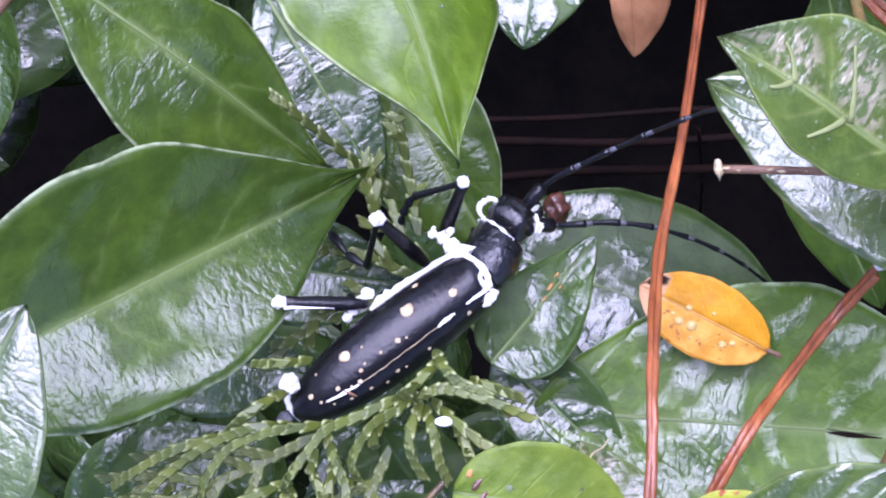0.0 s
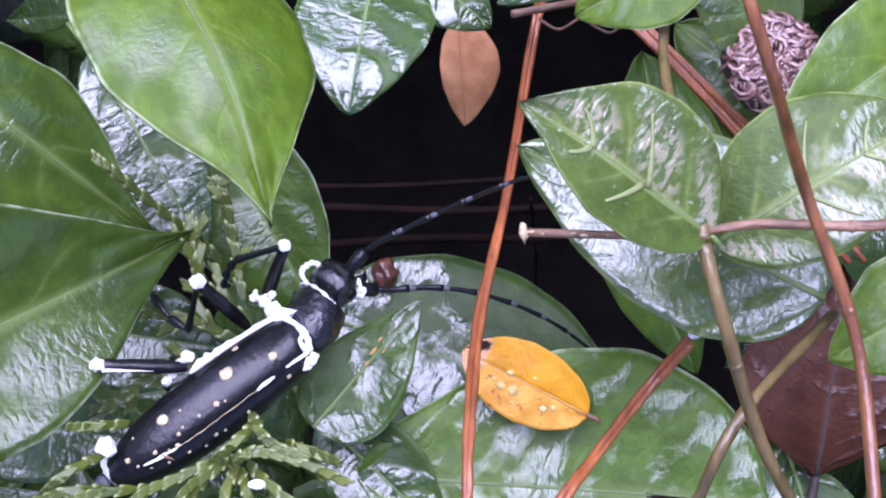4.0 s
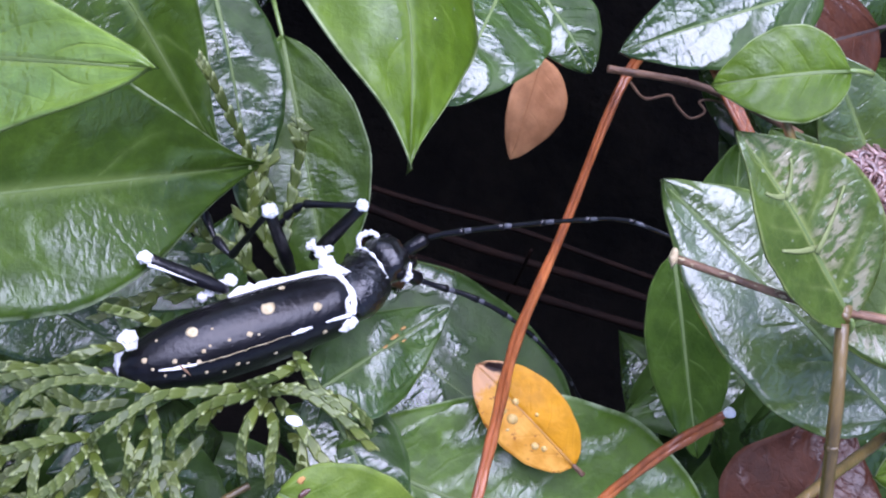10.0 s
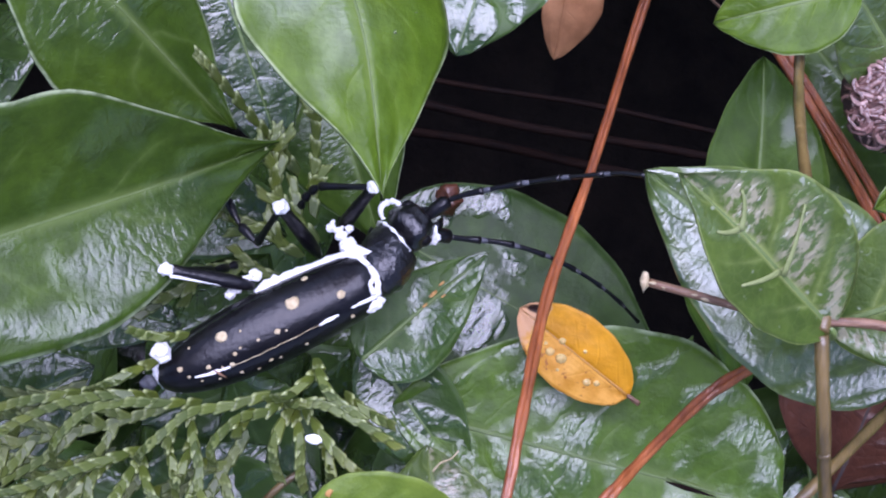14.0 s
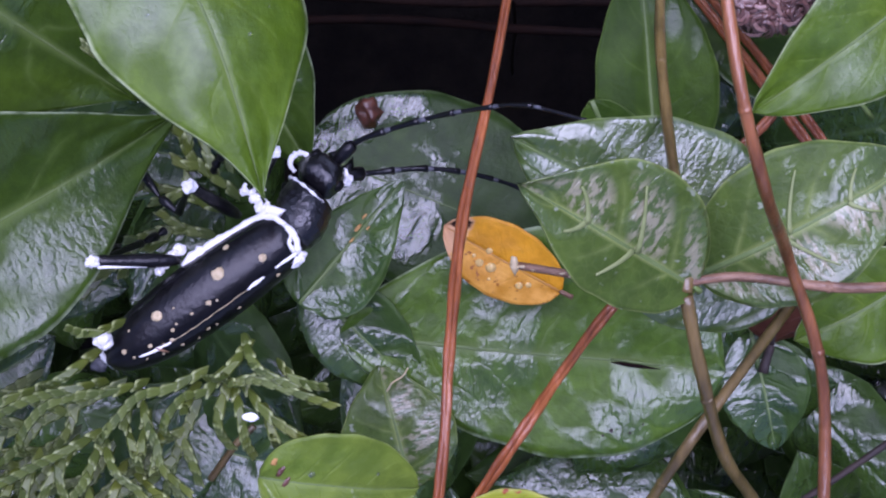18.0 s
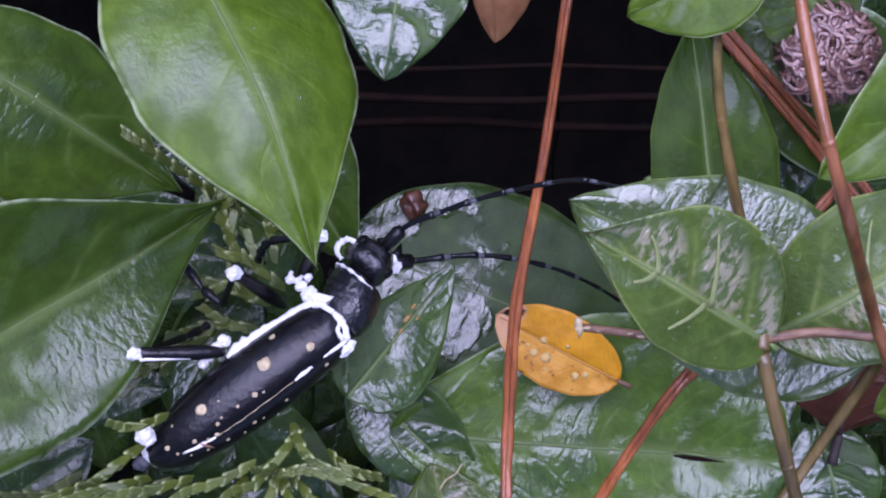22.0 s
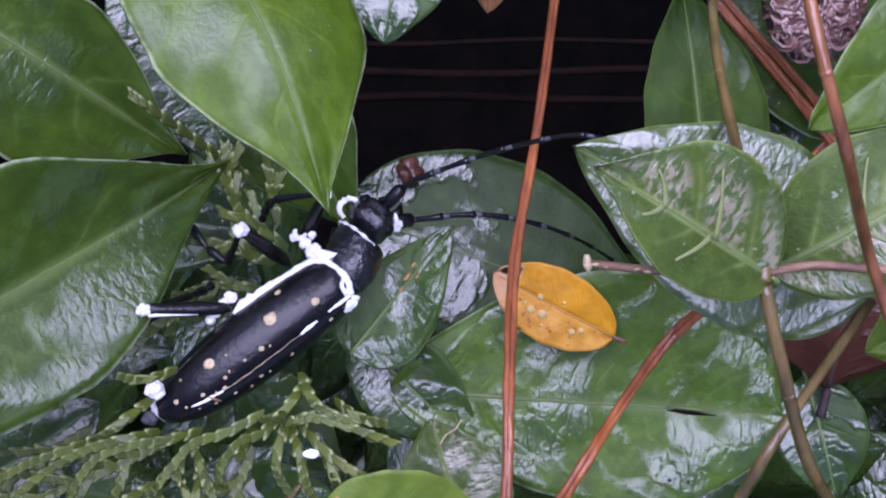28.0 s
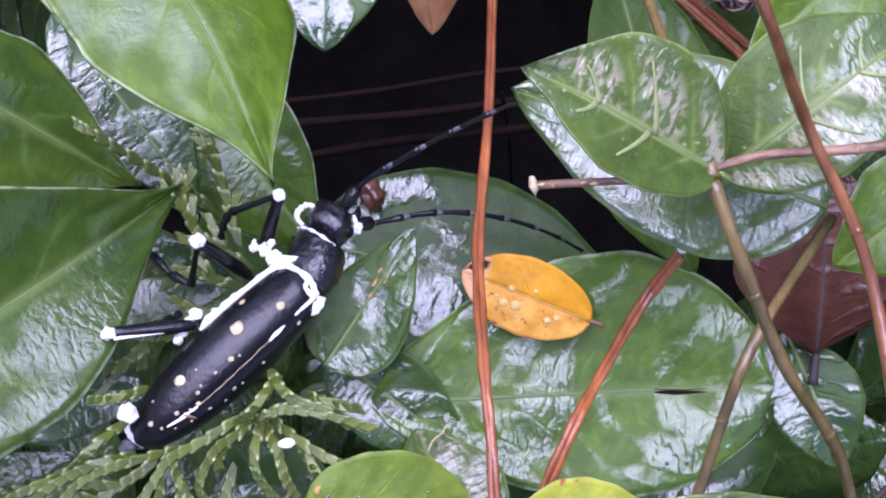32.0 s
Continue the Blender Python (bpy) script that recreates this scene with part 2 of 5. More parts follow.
DEEP = leaf_material("leaf_deep_green", (0.0272, 0.0622, 0.0100), (0.0531, 0.1029, 0.0158), (0.0816, 0.1377, 0.0418), rough=0.22, film=0.8, sheen=0.16, crinkle=1.5, vein_mix=0.4, gloss=0.75, swell=5.0, pitch=300.0, edge_soft=0.06, veins=4.0)
MOIST = leaf_material("leaf_moist_green", (0.0272, 0.0640, 0.0080), (0.0551, 0.1109, 0.0128), (0.1616, 0.2177, 0.0718), rough=0.24, film=0.7, sheen=0.2, crinkle=1.4, vein_mix=0.4, gloss=0.65, swell=4.5, pitch=300.0, edge_soft=0.07, rim=(0.16, 0.22, 0.08), veins=2.5)
# DEEP with darker colours: the shade on this low leaf is put into them
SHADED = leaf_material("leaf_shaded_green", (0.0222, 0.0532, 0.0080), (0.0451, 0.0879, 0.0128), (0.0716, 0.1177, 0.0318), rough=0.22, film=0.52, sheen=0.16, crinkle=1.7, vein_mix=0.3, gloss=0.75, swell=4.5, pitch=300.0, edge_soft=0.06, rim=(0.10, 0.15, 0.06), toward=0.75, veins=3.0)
STREAKED = leaf_material("leaf_streaked_deep_green", (0.0259, 0.0574, 0.0100), (0.0494, 0.0945, 0.0158), (0.0816, 0.1377, 0.0418), rough=0.24, film=0.82, gloss=0.8, sheen=0.14, crinkle=1.6, vein_mix=0.3, pitch=330.0, swell=5.0, veins=3.0)
CALM = leaf_material("leaf_dark_plain_green", (0.0272, 0.0622, 0.0058), (0.0519, 0.1005, 0.0100), (0.1088, 0.1666, 0.0374), film=0.05, gloss=0.25, sheen=0.35, crinkle=0.4, vein_mix=0.6, veins=5.0)
DULL = leaf_material("leaf_grey_green", (0.0477, 0.0892, 0.0132), (0.0861, 0.1374, 0.0224), (0.1632, 0.2244, 0.0655), rough=0.3, film=1.15, crinkle=0.65, veins=6.0, swell=3.5, gloss=0.95)
VEINED = leaf_material("leaf_pale_veined", (0.0496, 0.0919, 0.0122), (0.0899, 0.1438, 0.0204), (0.2448, 0.3034, 0.0891), rough=0.32, film=0.6, gloss=0.6, crinkle=0.9, pitch=520.0, spots=(0.24, 0.28, 0.18), veins=3.0, vein_mix=0.9, net=0.07, swell=4.5, bands=(0.34, 0.31, 0.19))
YELLOW = leaf_material("leaf_yellow", (0.62, 0.26, 0.005), (0.74, 0.34, 0.010), (0.34, 0.12, 0.01), rough=0.35, film=0.12, crinkle=0.3, veins=5.0, rim=(0.62, 0.30, 0.05), vein_mix=0.14, worn=((0.78, 0.43, 0.10), (0.62, 0.36, 0.20), (0.30, 0.10, 0.015)), gloss=0.5)
LIME = leaf_material("leaf_yellowing", (0.26, 0.33, 0.02), (0.40, 0.40, 0.03), (0.45, 0.45, 0.12), rough=0.3, film=0.5, crinkle=0.25, spots=(0.30, 0.06, 0.02))
TAN = leaf_material("leaf_dry_tan", (0.46, 0.20, 0.08), (0.58, 0.29, 0.13), (0.30, 0.12, 0.04), rough=0.5, film=0.1, crinkle=0.3, vein_mix=0.06)
BROWN = leaf_material("leaf_dead_brown", (0.042, 0.014, 0.007), (0.085, 0.030, 0.015), (0.11, 0.05, 0.03), rough=0.34, film=0.3, gloss=0.25, crinkle=1.6, vein_mix=0.5, net=0.2, swell=6.0)
VEIN = plain_material("side_vein_pale_green", (0.15, 0.19, 0.055), (0.25, 0.29, 0.11), 300, 0.6, 0.0001)
MIDRIB = plain_material("midrib_green", (0.085, 0.135, 0.030), (0.135, 0.190, 0.055), 300, 0.55, 0.0001)
YELLOW_RIB = plain_material("midrib_ochre", (0.42, 0.17, 0.015), (0.5, 0.24, 0.03), 300, 0.4, 0.0001, coat=0.4)
PETIOLE = plain_material("petiole_green", (0.10, 0.18, 0.04), (0.20, 0.26, 0.07), 300, 0.4, 0.0001, coat=0.4)
NEEDLE = plain_material("pine_needle_red_brown", (0.10, 0.024, 0.007), (0.42, 0.115, 0.026), 420, 0.38, 0.0003, coat=0.3, stretch=(1, 0.14, 0.3))
NEEDLE_PALE = plain_material("pine_needle_tan", (0.15, 0.040, 0.012), (0.48, 0.150, 0.040), 420, 0.36, 0.0003, coat=0.4, stretch=(1, 0.14, 0.3))
TWIG = plain_material("twig_brown", (0.075, 0.032, 0.015), (0.34, 0.19, 0.105), 700, 0.55, 0.0002, coat=0.15, stretch=(0.3, 1, 1))
STEM = plain_material("stem_olive", (0.055, 0.036, 0.010), (0.19, 0.125, 0.036), 420, 0.38, 0.0002, coat=0.6, stretch=(1, 0.2, 0.4))
RUST = plain_material("stem_rust", (0.085, 0.026, 0.009), (0.33, 0.12, 0.038), 420, 0.36, 0.0002, coat=0.6, stretch=(1, 0.2, 0.4))
BARK = plain_material("dark_bark", (0.02, 0.013, 0.010), (0.045, 0.028, 0.02), 200, 0.7, 0.0003)
# brown darkened to near black: the shade of gaps is put into the colour
GAP_SHADE = plain_material("gap_shade_painted", (0.004, 0.002, 0.0015), (0.013, 0.006, 0.004), 200, 0.8, 0.0002, spec=0.1)
SOIL = plain_material("soil", (0.015, 0.012, 0.011), (0.032, 0.025, 0.020), 40, 0.95, 0.002, spec=0.1)
SHELL = plain_material("beetle_black", (0.002, 0.0018, 0.0024), (0.006, 0.005, 0.007), 700, 0.40, 0.0001, 1300, coat=0.55, spec=0.2)
RIDGED = plain_material("beetle_rough_black", (0.002, 0.0018, 0.0026), (0.007, 0.006, 0.008), 700, 0.3, 0.00032, 800, coat=1.0, spec=0.4)
JOINT = plain_material("beetle_dark_joint", (0.003, 0.003, 0.0035), (0.010, 0.009, 0.011), 1200, 0.35, 0.00005, coat=0.1, spec=0.15)
FUNGUS = plain_material("white_mould", (0.91, 0.90, 0.87), (0.97, 0.96, 0.93), 1800, 0.85, 0.00012, 2600)
CREAM = plain_material("cream_spot", (0.42, 0.32, 0.16), (0.70, 0.58, 0.36), 1500, 0.75, 0.0001)
STAIN = plain_material("orange_stain", (0.34, 0.15, 0.03), (0.55, 0.32, 0.10), 1500, 0.6, 0.0001)
BAND = plain_material("antenna_grey_band", (0.025, 0.026, 0.03), (0.12, 0.125, 0.14), 1500, 0.5)


def cypress_material():
    """Scale leaves, each with its own shade of olive and a paler end, part margin, part painted wet highlight."""
    mat, tree, bsdf = nodes_of("cypress_scale")
    geo = tree.nodes.new("ShaderNodeNewGeometry")
    rnd = geo.outputs["Random Per Island"]
    tip = tree.nodes.new("ShaderNodeAttribute")
    tip.attribute_name = "tip"
    col = mix(tree, rnd, (0.042, 0.068, 0.006), (0.098, 0.132, 0.014))
    col = mix(tree, math_node(tree, 'MULTIPLY', ramp(tree, noise_node(tree, 120.0), 0.5, 0.7), 0.55), col, (0.15, 0.165, 0.012))
    # pale margin and wet highlight, both put into the tip colour
    pale = math_node(tree, 'MULTIPLY', tip.outputs["Fac"], 0.9)
    col = mix(tree, pale, col, (0.40, 0.45, 0.19))
    tree.links.new(col, bsdf.inputs["Base Color"])
    bsdf.inputs["Roughness"].default_value = 0.48
    bsdf.inputs["Coat Weight"].default_value = 0.2
    bsdf.inputs["Coat Roughness"].default_value = 0.12
    node = add(tree, "ShaderNodeBump", Strength=0.7, Distance=0.0001)
    tree.links.new(noise_node(tree, 1500.0, 3.0), node.inputs["Height"])
    tree.links.new(node.outputs[0], bsdf.inputs["Normal"])
    return mat


SCALE = cypress_material()
CONE = plain_material("dead_flower_head", (0.055, 0.022, 0.016), (0.21, 0.10, 0.078), 500, 0.32, 0.0002, coat=1.0)
CONE_PALE = plain_material("dead_petal_pale", (0.19, 0.095, 0.075), (0.38, 0.24, 0.20), 500, 0.3, 0.0002, coat=0.7)
CORE = plain_material("dead_flower_core", (0.03, 0.014, 0.013), (0.08, 0.035, 0.03), 500, 0.6, 0.0002)
BUD = plain_material("bud_brown", (0.045, 0.016, 0.009), (0.13, 0.045, 0.022), 500, 0.35, 0.0001, coat=0.6)


def water_material(name, tint, clear):
    mat, tree, bsdf = nodes_of(name)
    bsdf.inputs["Base Color"].default_value = (*tint, 1)
    bsdf.inputs["Roughness"].default_value = 0.04
    bsdf.inputs["IOR"].default_value = 1.33
    bsdf.inputs["Transmission Weight"].default_value = clear
    return mat


WATER = water_material("water", (1.0, 1.0, 1.0), 0.95)
# amber tint paints in the yellow light that clear drops gather
AMBER = water_material("water_amber_glow", (1.0, 0.78, 0.30), 0.5)


# ---- building helpers ----
def part(name, bm, material, parent, label=""):
    mesh = bpy.data.meshes.new(name)
    bm.to_mesh(mesh)
    bm.free()
    for p in mesh.polygons:
        p.use_smooth = True
    mesh.materials.append(material)
    ob = new(name, mesh)
    ob.parent = parent
    return tagged(ob, label)


def thing(name, label, category, m=None, group="", kind=""):
    ob = new(name)
    ob.empty_display_size = 0.005
    if m is not None:
        ob.matrix_world = m
    return tagged(ob, label, category, group, kind)


def vec(p):
    return Vector(p) * MM


def frame_of(base, tip, roll=0.0):
    """Pose at base (mm) whose x runs to tip and whose z leans as far up as it can, then turned by roll degrees about x."""
    b, t = vec(base), vec(tip)
    x = (t - b).normalized()
    up = Vector((0, 0, 1)) if abs(x.z) < 0.97 else Vector((0, 1, 0))
    y = up.cross(x).normalized()
    z = x.cross(y)
    m = Matrix((x, y, z)).transposed().to_4x4()
    return Matrix.Translation(b) @ m @ pose(0, 0, 0, roll, 0, 0), (t - b).length


def tube(bm, pts, radii, sides=8, flat=1.0, cap=True):
    """A tube along points (metres), with a radius at each; flat squeezes it along its own z."""
    pts = [Vector(p) for p in pts]
    rings = []
    for i, p in enumerate(pts):
        d = (pts[min(i + 1, len(pts) - 1)] - pts[max(i - 1, 0)]).normalized()
        ref = Vector((0, 0, 1)) if abs(d.z) < 0.95 else Vector((0, 1, 0))
        y = ref.cross(d).normalized()
        z = d.cross(y)
        r = radii[i] if isinstance(radii, (list, tuple)) else radii
        rings.append([bm.verts.new(p + r * (math.cos(a) * y + flat * math.sin(a) * z)) for a in (2 * math.pi * k / sides for k in range(sides))])
    for a, b in zip(rings, rings[1:]):
        for k in range(sides):
            bm.faces.new((a[k], a[(k + 1) % sides], b[(k + 1) % sides], b[k]))
    if cap:
        bm.faces.new(list(reversed(rings[0])))
        bm.faces.new(rings[-1])
    return bm


def blob(bm, centre, size, turn=None, seed=0, rough=0.0, seg=12, rings=8, freq=900.0):
    """An ellipsoid with an uneven skin."""
    made = bmesh.ops.create_uvsphere(bm, u_segments=seg, v_segments=rings, radius=1.0)["verts"]
    m = turn.to_3x3() if turn is not None else Matrix.Identity(3)
    for v in made:
        q = v.co.copy()
        k = 1.0 + rough * noise.noise(q * 1.7 + Vector((seed * 3.1, seed, 0)))
        v.co = Vector(centre) + m @ Vector((q.x * size[0] * k, q.y * size[1] * k, q.z * size[2] * k))
    return bm


def smooth_line(points, n=10):
    """Catmull-Rom through points (mm), in metres."""
    p = [vec(q) for q in points]
    p = [2 * p[0] - p[1]] + p + [2 * p[-1] - p[-2]]
    out = []
    for i in range(1, len(p) - 2):
        for k in range(n):
            t = k / n
            a, b, c, d = p[i - 1:i + 3]
            out.append(0.5 * ((2 * b) + (c - a) * t + (2 * a - 5 * b + 4 * c - d) * t * t + (3 * b - a - 3 * c + d) * t ** 3))
    out.append(p[-2])
    return out


# ---- leaves ----
def half_width(u, width, wide, full, point, acumen=0.0):
    """Half the width at u; acumen draws the tip out to a hollow-sided point."""
    k = math.log(0.5) / math.log(wide)
    h = math.sin(math.pi * min(max(u, 0.0), 1.0) ** k) ** full * (1.0 - u ** point * 0.35)
    if acumen and u > 0.5:
        t = (u - 0.5) / 0.5
        h = h * (1 - acumen * t) + acumen * t * (1 - t) ** 1.5 * 1.6
    return 0.5 * width * h


def leaf_surface(u, v, L, W, wide, full, point, bend, fold, curl, wave, nveins, seed, acumen=0.0, lop=0.0):
    h = half_width(u, W, wide, full, point, acumen) * (1 + lop if v > 0 else 1 - lop)
    y = v * h
    z = bend * 4 * u * (1 - u) - fold * abs(y) + curl * (abs(y) / (0.5 * W)) ** 2 * 0.5 * W
    z += wave * 0.06 * W * v * v * math.sin(u * 9.0 + seed * 1.7 + (1.2 if v > 0 else 0.0))
    run = (u - 0.26 * abs(v) ** 1.3) * nveins
    z += 0.012 * W * (abs(math.sin(math.pi * run)) - 0.5) * min(1.0, abs(v) * 3) * (1 - abs(v) ** 4)
    z += 0.035 * W * noise.noise(Vector((u * 3 + seed, v * 1.6, seed * 2.3)))
    y += 0.005 * W * math.sin(u * 31 + seed) * abs(v) ** 6
    return Vector((L * u, y, z))


def blade_mesh(bm, L, W, wide, full, point, bend, fold, curl, wave, nveins, seed, acumen, lop, thick, nu, nv, m=None, uv=None):
    top, low = [], []
    uv = uv or bm.loops.layers.uv.new("UVMap")
    for i in range(nu + 1):
        u = 0.002 + 0.998 * i / nu
        rt, rl = [], []
        for j in range(nv + 1):
            v = -1 + 2 * j / nv
            v = math.copysign(abs(v) ** 0.85, v)
            p = leaf_surface(u, v, L, W, wide, full, point, bend, fold, curl, wave, nveins, seed, acumen, lop)
            q = p - Vector((0, 0, thick))
            rt.append((bm.verts.new(m @ p if m else p), u, v))
            rl.append((bm.verts.new(m @ q if m else q), u, v))
        top.append(rt)
        low.append(rl)

    def face(cs):
        f = bm.faces.new([c[0] for c in cs])
        f.smooth = True
        for loop, c in zip(f.loops, cs):
            loop[uv].uv = (c[1], c[2] * 0.5 + 0.5)

    for i in range(nu):
        for j in range(nv):
            face((top[i][j], top[i + 1][j], top[i + 1][j + 1], top[i][j + 1]))
            face((low[i][j], low[i][j + 1], low[i + 1][j + 1], low[i + 1][j]))
        for j, flip in ((0, False), (nv, True)):
            cs = (top[i][j], low[i][j], low[i + 1][j], top[i + 1][j])
            face(tuple(reversed(cs)) if flip else cs)
    face(tuple(top[0]) + tuple(reversed(low[0])))
    face(tuple(reversed(top[-1])) + tuple(low[-1]))


leaf_count = 0
LEAF_SHAPES = {}


def on_leaf(ob, u, v):
    """A place on a leaf, from base to tip and from side to side."""
    m, args = LEAF_SHAPES[ob.name]
    return m @ leaf_surface(u, v, *args)


def leaf(base, tip, width, material, label, roll=0.0, bend=2.0, fold=-0.14, curl=0.0, wave=0.3, wide=0.45, full=0.8, point=4.0,
         petiole=5.0, nveins=7, thick=0.28, name="leaf", category="leaf", group="leaves of the hedge", stalk=None, drop=2.0, rib=0.26, rib_material=None, acumen=0.0, lop=0.0, stalk_r=1.0):
    """A leaf from its base to its tip (mm): blade, midrib and stalk."""
    global leaf_count
    leaf_count += 1
    seed = leaf_count * 1.37
    m, length = frame_of(base, tip, roll)
    ob = thing(name, label, category, m, group)
    W, B = width * MM, bend * MM
    args = (length, W, wide, full, point, B, fold, curl, wave, nveins, seed, acumen, lop)
    LEAF_SHAPES[ob.name] = (m, args)
    bm = bmesh.new()
    blade_mesh(bm, *args, thick * MM, 30, 16)
    part("blade", bm, material, ob)
    bm = bmesh.new()
    us = [i / 18 for i in range(19)]
    pts = [leaf_surface(0.002 + 0.96 * u, 0.0, *args) + Vector((0, 0, 0.00002)) for u in us]
    tube(bm, pts, [rib * 1.15 * MM * (1.0 - 0.85 * u) for u in us], 8, 0.16)
    part("midrib", bm, rib_material or MIDRIB, ob)
    if petiole:
        bm = bmesh.new()
        p0 = leaf_surface(0.002, 0.0, *args)
        line = [p0 + Vector((-petiole * MM * t, 0.0004 * math.sin(seed) * t, -drop * MM * t * t)) for t in (-0.12, 0, 0.25, 0.5, 0.75, 1)]
        tube(bm, line, [k * stalk_r * MM for k in (0.2, 0.28, 0.3, 0.3, 0.32, 0.36)], 7)
        part("petiole", bm, stalk or PETIOLE, ob)
    return ob


leaf((-53.7, -6.5, 31.8), (-2.6, 16.6, 3.8), 28.1, GREEN, "large glossy green leaf with a pale midrib, beside the beetle", roll=12.7, bend=2.0, fold=-0.32, wide=0.46, full=0.99, point=3, acumen=0.91, lop=0.06)
leaf((-37.3, 42.6, 19.8), (-9.2, 17.0, 1.2), 21.1, GREEN, "wet dark green leaf half hidden under another leaf", roll=-24, bend=0.3, fold=0.11, wide=0.57, full=0.84, acumen=0.71, lop=-0.1)
leaf((-16.0, 40.0, -5), (-3.8, 14.0, -6.5), 13.5, STREAKED, "wet dark green leaf between two larger leaves", roll=-12, bend=1.0, fold=0.02, wide=0.5, full=0.6)
leaf((-5.1, 35.7, -15.5), (9.3, 4.0, -18), 18.5, GREEN, "wet glossy dark leaf behind the beetle's legs", roll=4.5, bend=1.4, fold=-0.11, wide=0.48, full=0.73, acumen=0.13, lop=-0.08)
fresh_leaf = leaf((-5.1, 47.2, 30.5), (9.4, 13.3, 45.2), 24.4, FRESH, "large fresh green pointed leaf hanging over the beetle", roll=-33.2, bend=5.4, fold=0.25, wide=0.42, full=0.91, point=3, acumen=0.71, lop=0.08)
leaf((20, 47.5, -4), (15.5, 28.5, 4), 17, DEEP, "wet green leaf mirroring the sky", bend=1.5, full=0.6)
oval_leaf = leaf((8.6, -7.7, 6.5), (22.1, 5.8, -0.1), 11.6, MOIST, "small oval wet leaf under the beetle's head", rib=0.2, roll=-2, bend=-0.2, fold=0.06, wide=0.31, full=0.70, lop=-0.11, petiole=0)
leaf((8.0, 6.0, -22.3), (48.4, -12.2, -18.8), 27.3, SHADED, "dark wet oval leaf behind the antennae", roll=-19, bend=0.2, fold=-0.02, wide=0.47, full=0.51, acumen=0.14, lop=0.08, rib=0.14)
broad_leaf = leaf((12.7, -14.1, -1.0), (61.4, -21.5, -0.8), 31.8, WET, "broad wet green leaf under the fallen yellow leaf", roll=-4, bend=0, fold=-0.03, wide=0.66, full=0.36, lop=0.14)
leaf((8.7, -6.9, -3), (23.1, -22.7, -2), 12, DEEP, "dark green leaf below the cypress spray", bend=1.5, full=0.65)
leaf((21, -34, 2), (17.5, -18, 0), 15, VEINED, "wet leaf with pale veins below the broad leaf", roll=4, bend=1.5, full=0.65)
young_leaf = leaf((5.3, -18.7, 34.0), (22.2, -22.7, 29.6), 12.4, BRIGHT, "small bright yellow-green oval leaf", roll=-2.3, bend=1.1, fold=-0.13, wide=0.47, full=0.47, point=8, petiole=0, rib=0.1)
lime_leaf = leaf((25.9, -25, 35), (40.5, -27, 36), 11.5, LIME, "yellowing leaf with red spots", bend=1.5, full=0.52, petiole=0, rib=0.1)
leaf((27.4, -15.9, 91.6), (45.0, -15.6, 90.8), 9.4, DULL, "wet green leaf close above the broad leaf", roll=4, bend=2.5, fold=-0.16, wide=0.46, full=0.52, acumen=0.11, petiole=2)
leaf((-42.5, -18.2, 54.2), (-28.2, 3.4, 57.6), 16.0, DULL, "glossy green leaf near the big leaf", roll=2.4, wide=0.47, full=0.63, lop=-0.08, bend=2)
forked_leaf = leaf((47.9, 7.4, 59.9), (32.3, 19.2, 67.6), 12.5, VEINED, "green leaf with pale forked veins on a stem", roll=12.5, bend=0.7, fold=-0.2, wide=0.47, full=0.58, petiole=2, nveins=4, acumen=0.54, lop=-0.18)
pointed_leaf = leaf((60.7, 1.6, 42.3), (33.0, 18.5, 42.7), 19.6, DULL, "large wet grey-green pointed leaf on a stem", roll=13, bend=0.2, fold=-0.03, wide=0.41, full=0.64, petiole=0, acumen=0.18, lop=-0.05)
mirror_leaf = leaf((48.6, 7.0, 54.4), (69.0, 16.6, 53.6), 14.2, VEINED, "wet grey-green leaf mirroring the sky", roll=-6, fold=-0.08, bend=3.1, full=0.61, lop=0.07, petiole=0)
leaf((74, 2, 40), (60.5, -4, 42), 12, FRESH, "fresh green leaf with pale veins", bend=1.5, full=0.65, petiole=0)
leaf((51.4, 5.6, 10.7), (50.1, 32.1, 8.4), 14.4, CALM, "dark green leaf behind the stems", bend=0.9, full=0.57, wide=0.44, lop=-0.1)
leaf((62.0, 31.0, -3), (59.5, 8.0, -2), 15.5, DEEP, "dark wet green leaf under the dead pine needles", bend=1.5, full=0.6)
leaf((86.0, 33.0, 20), (58.8, 17.0, 30), 15.0, FRESH, "fresh green leaf with pale veins beside the dead flower head", bend=1.5, full=0.62, petiole=0)
leaf((43.8, 16.4, 13.2), (52.8, -5.3, 9.0), 10.0, CALM, "dark green leaf under the pointed leaf", roll=4.7, wave=0.1, bend=0.2, full=0.62, petiole=0, lop=0.07)
leaf((56, 39.5, 24), (41.4, 34.2, 22.5), 11, FRESH, "fresh green leaf with pale veins", bend=1.5, full=0.62, petiole=3)
leaf((57, 54, 5), (34.0, 39.5, 6), 13.5, DEEP, "dark wet leaf above the hole", bend=1.5, full=0.6, acumen=0.2)
leaf((24.5, 48, -7), (33.5, 39.0, -6), 9.5, DEEP, "dark green leaf half hidden above the hole", bend=1, full=0.6)
leaf((66, 30, 12), (54, 42, 20), 12, DULL, "wet green leaf with pale veins", bend=1.5, full=0.65)
leaf((76, 14, 2), (55, 36, 3), 19, GREEN, "green leaf under a dead flower head", bend=1.5, full=0.62)
leaf((67.6, -19.6, -4), (73, 6, -2), 23, BROWN, "dead brown wet curled leaf", bend=2, full=1.15, wide=0.46, petiole=3.4, stalk_r=2.0, drop=-0.6, stalk=BARK, wave=0.8, rib_material=BARK)
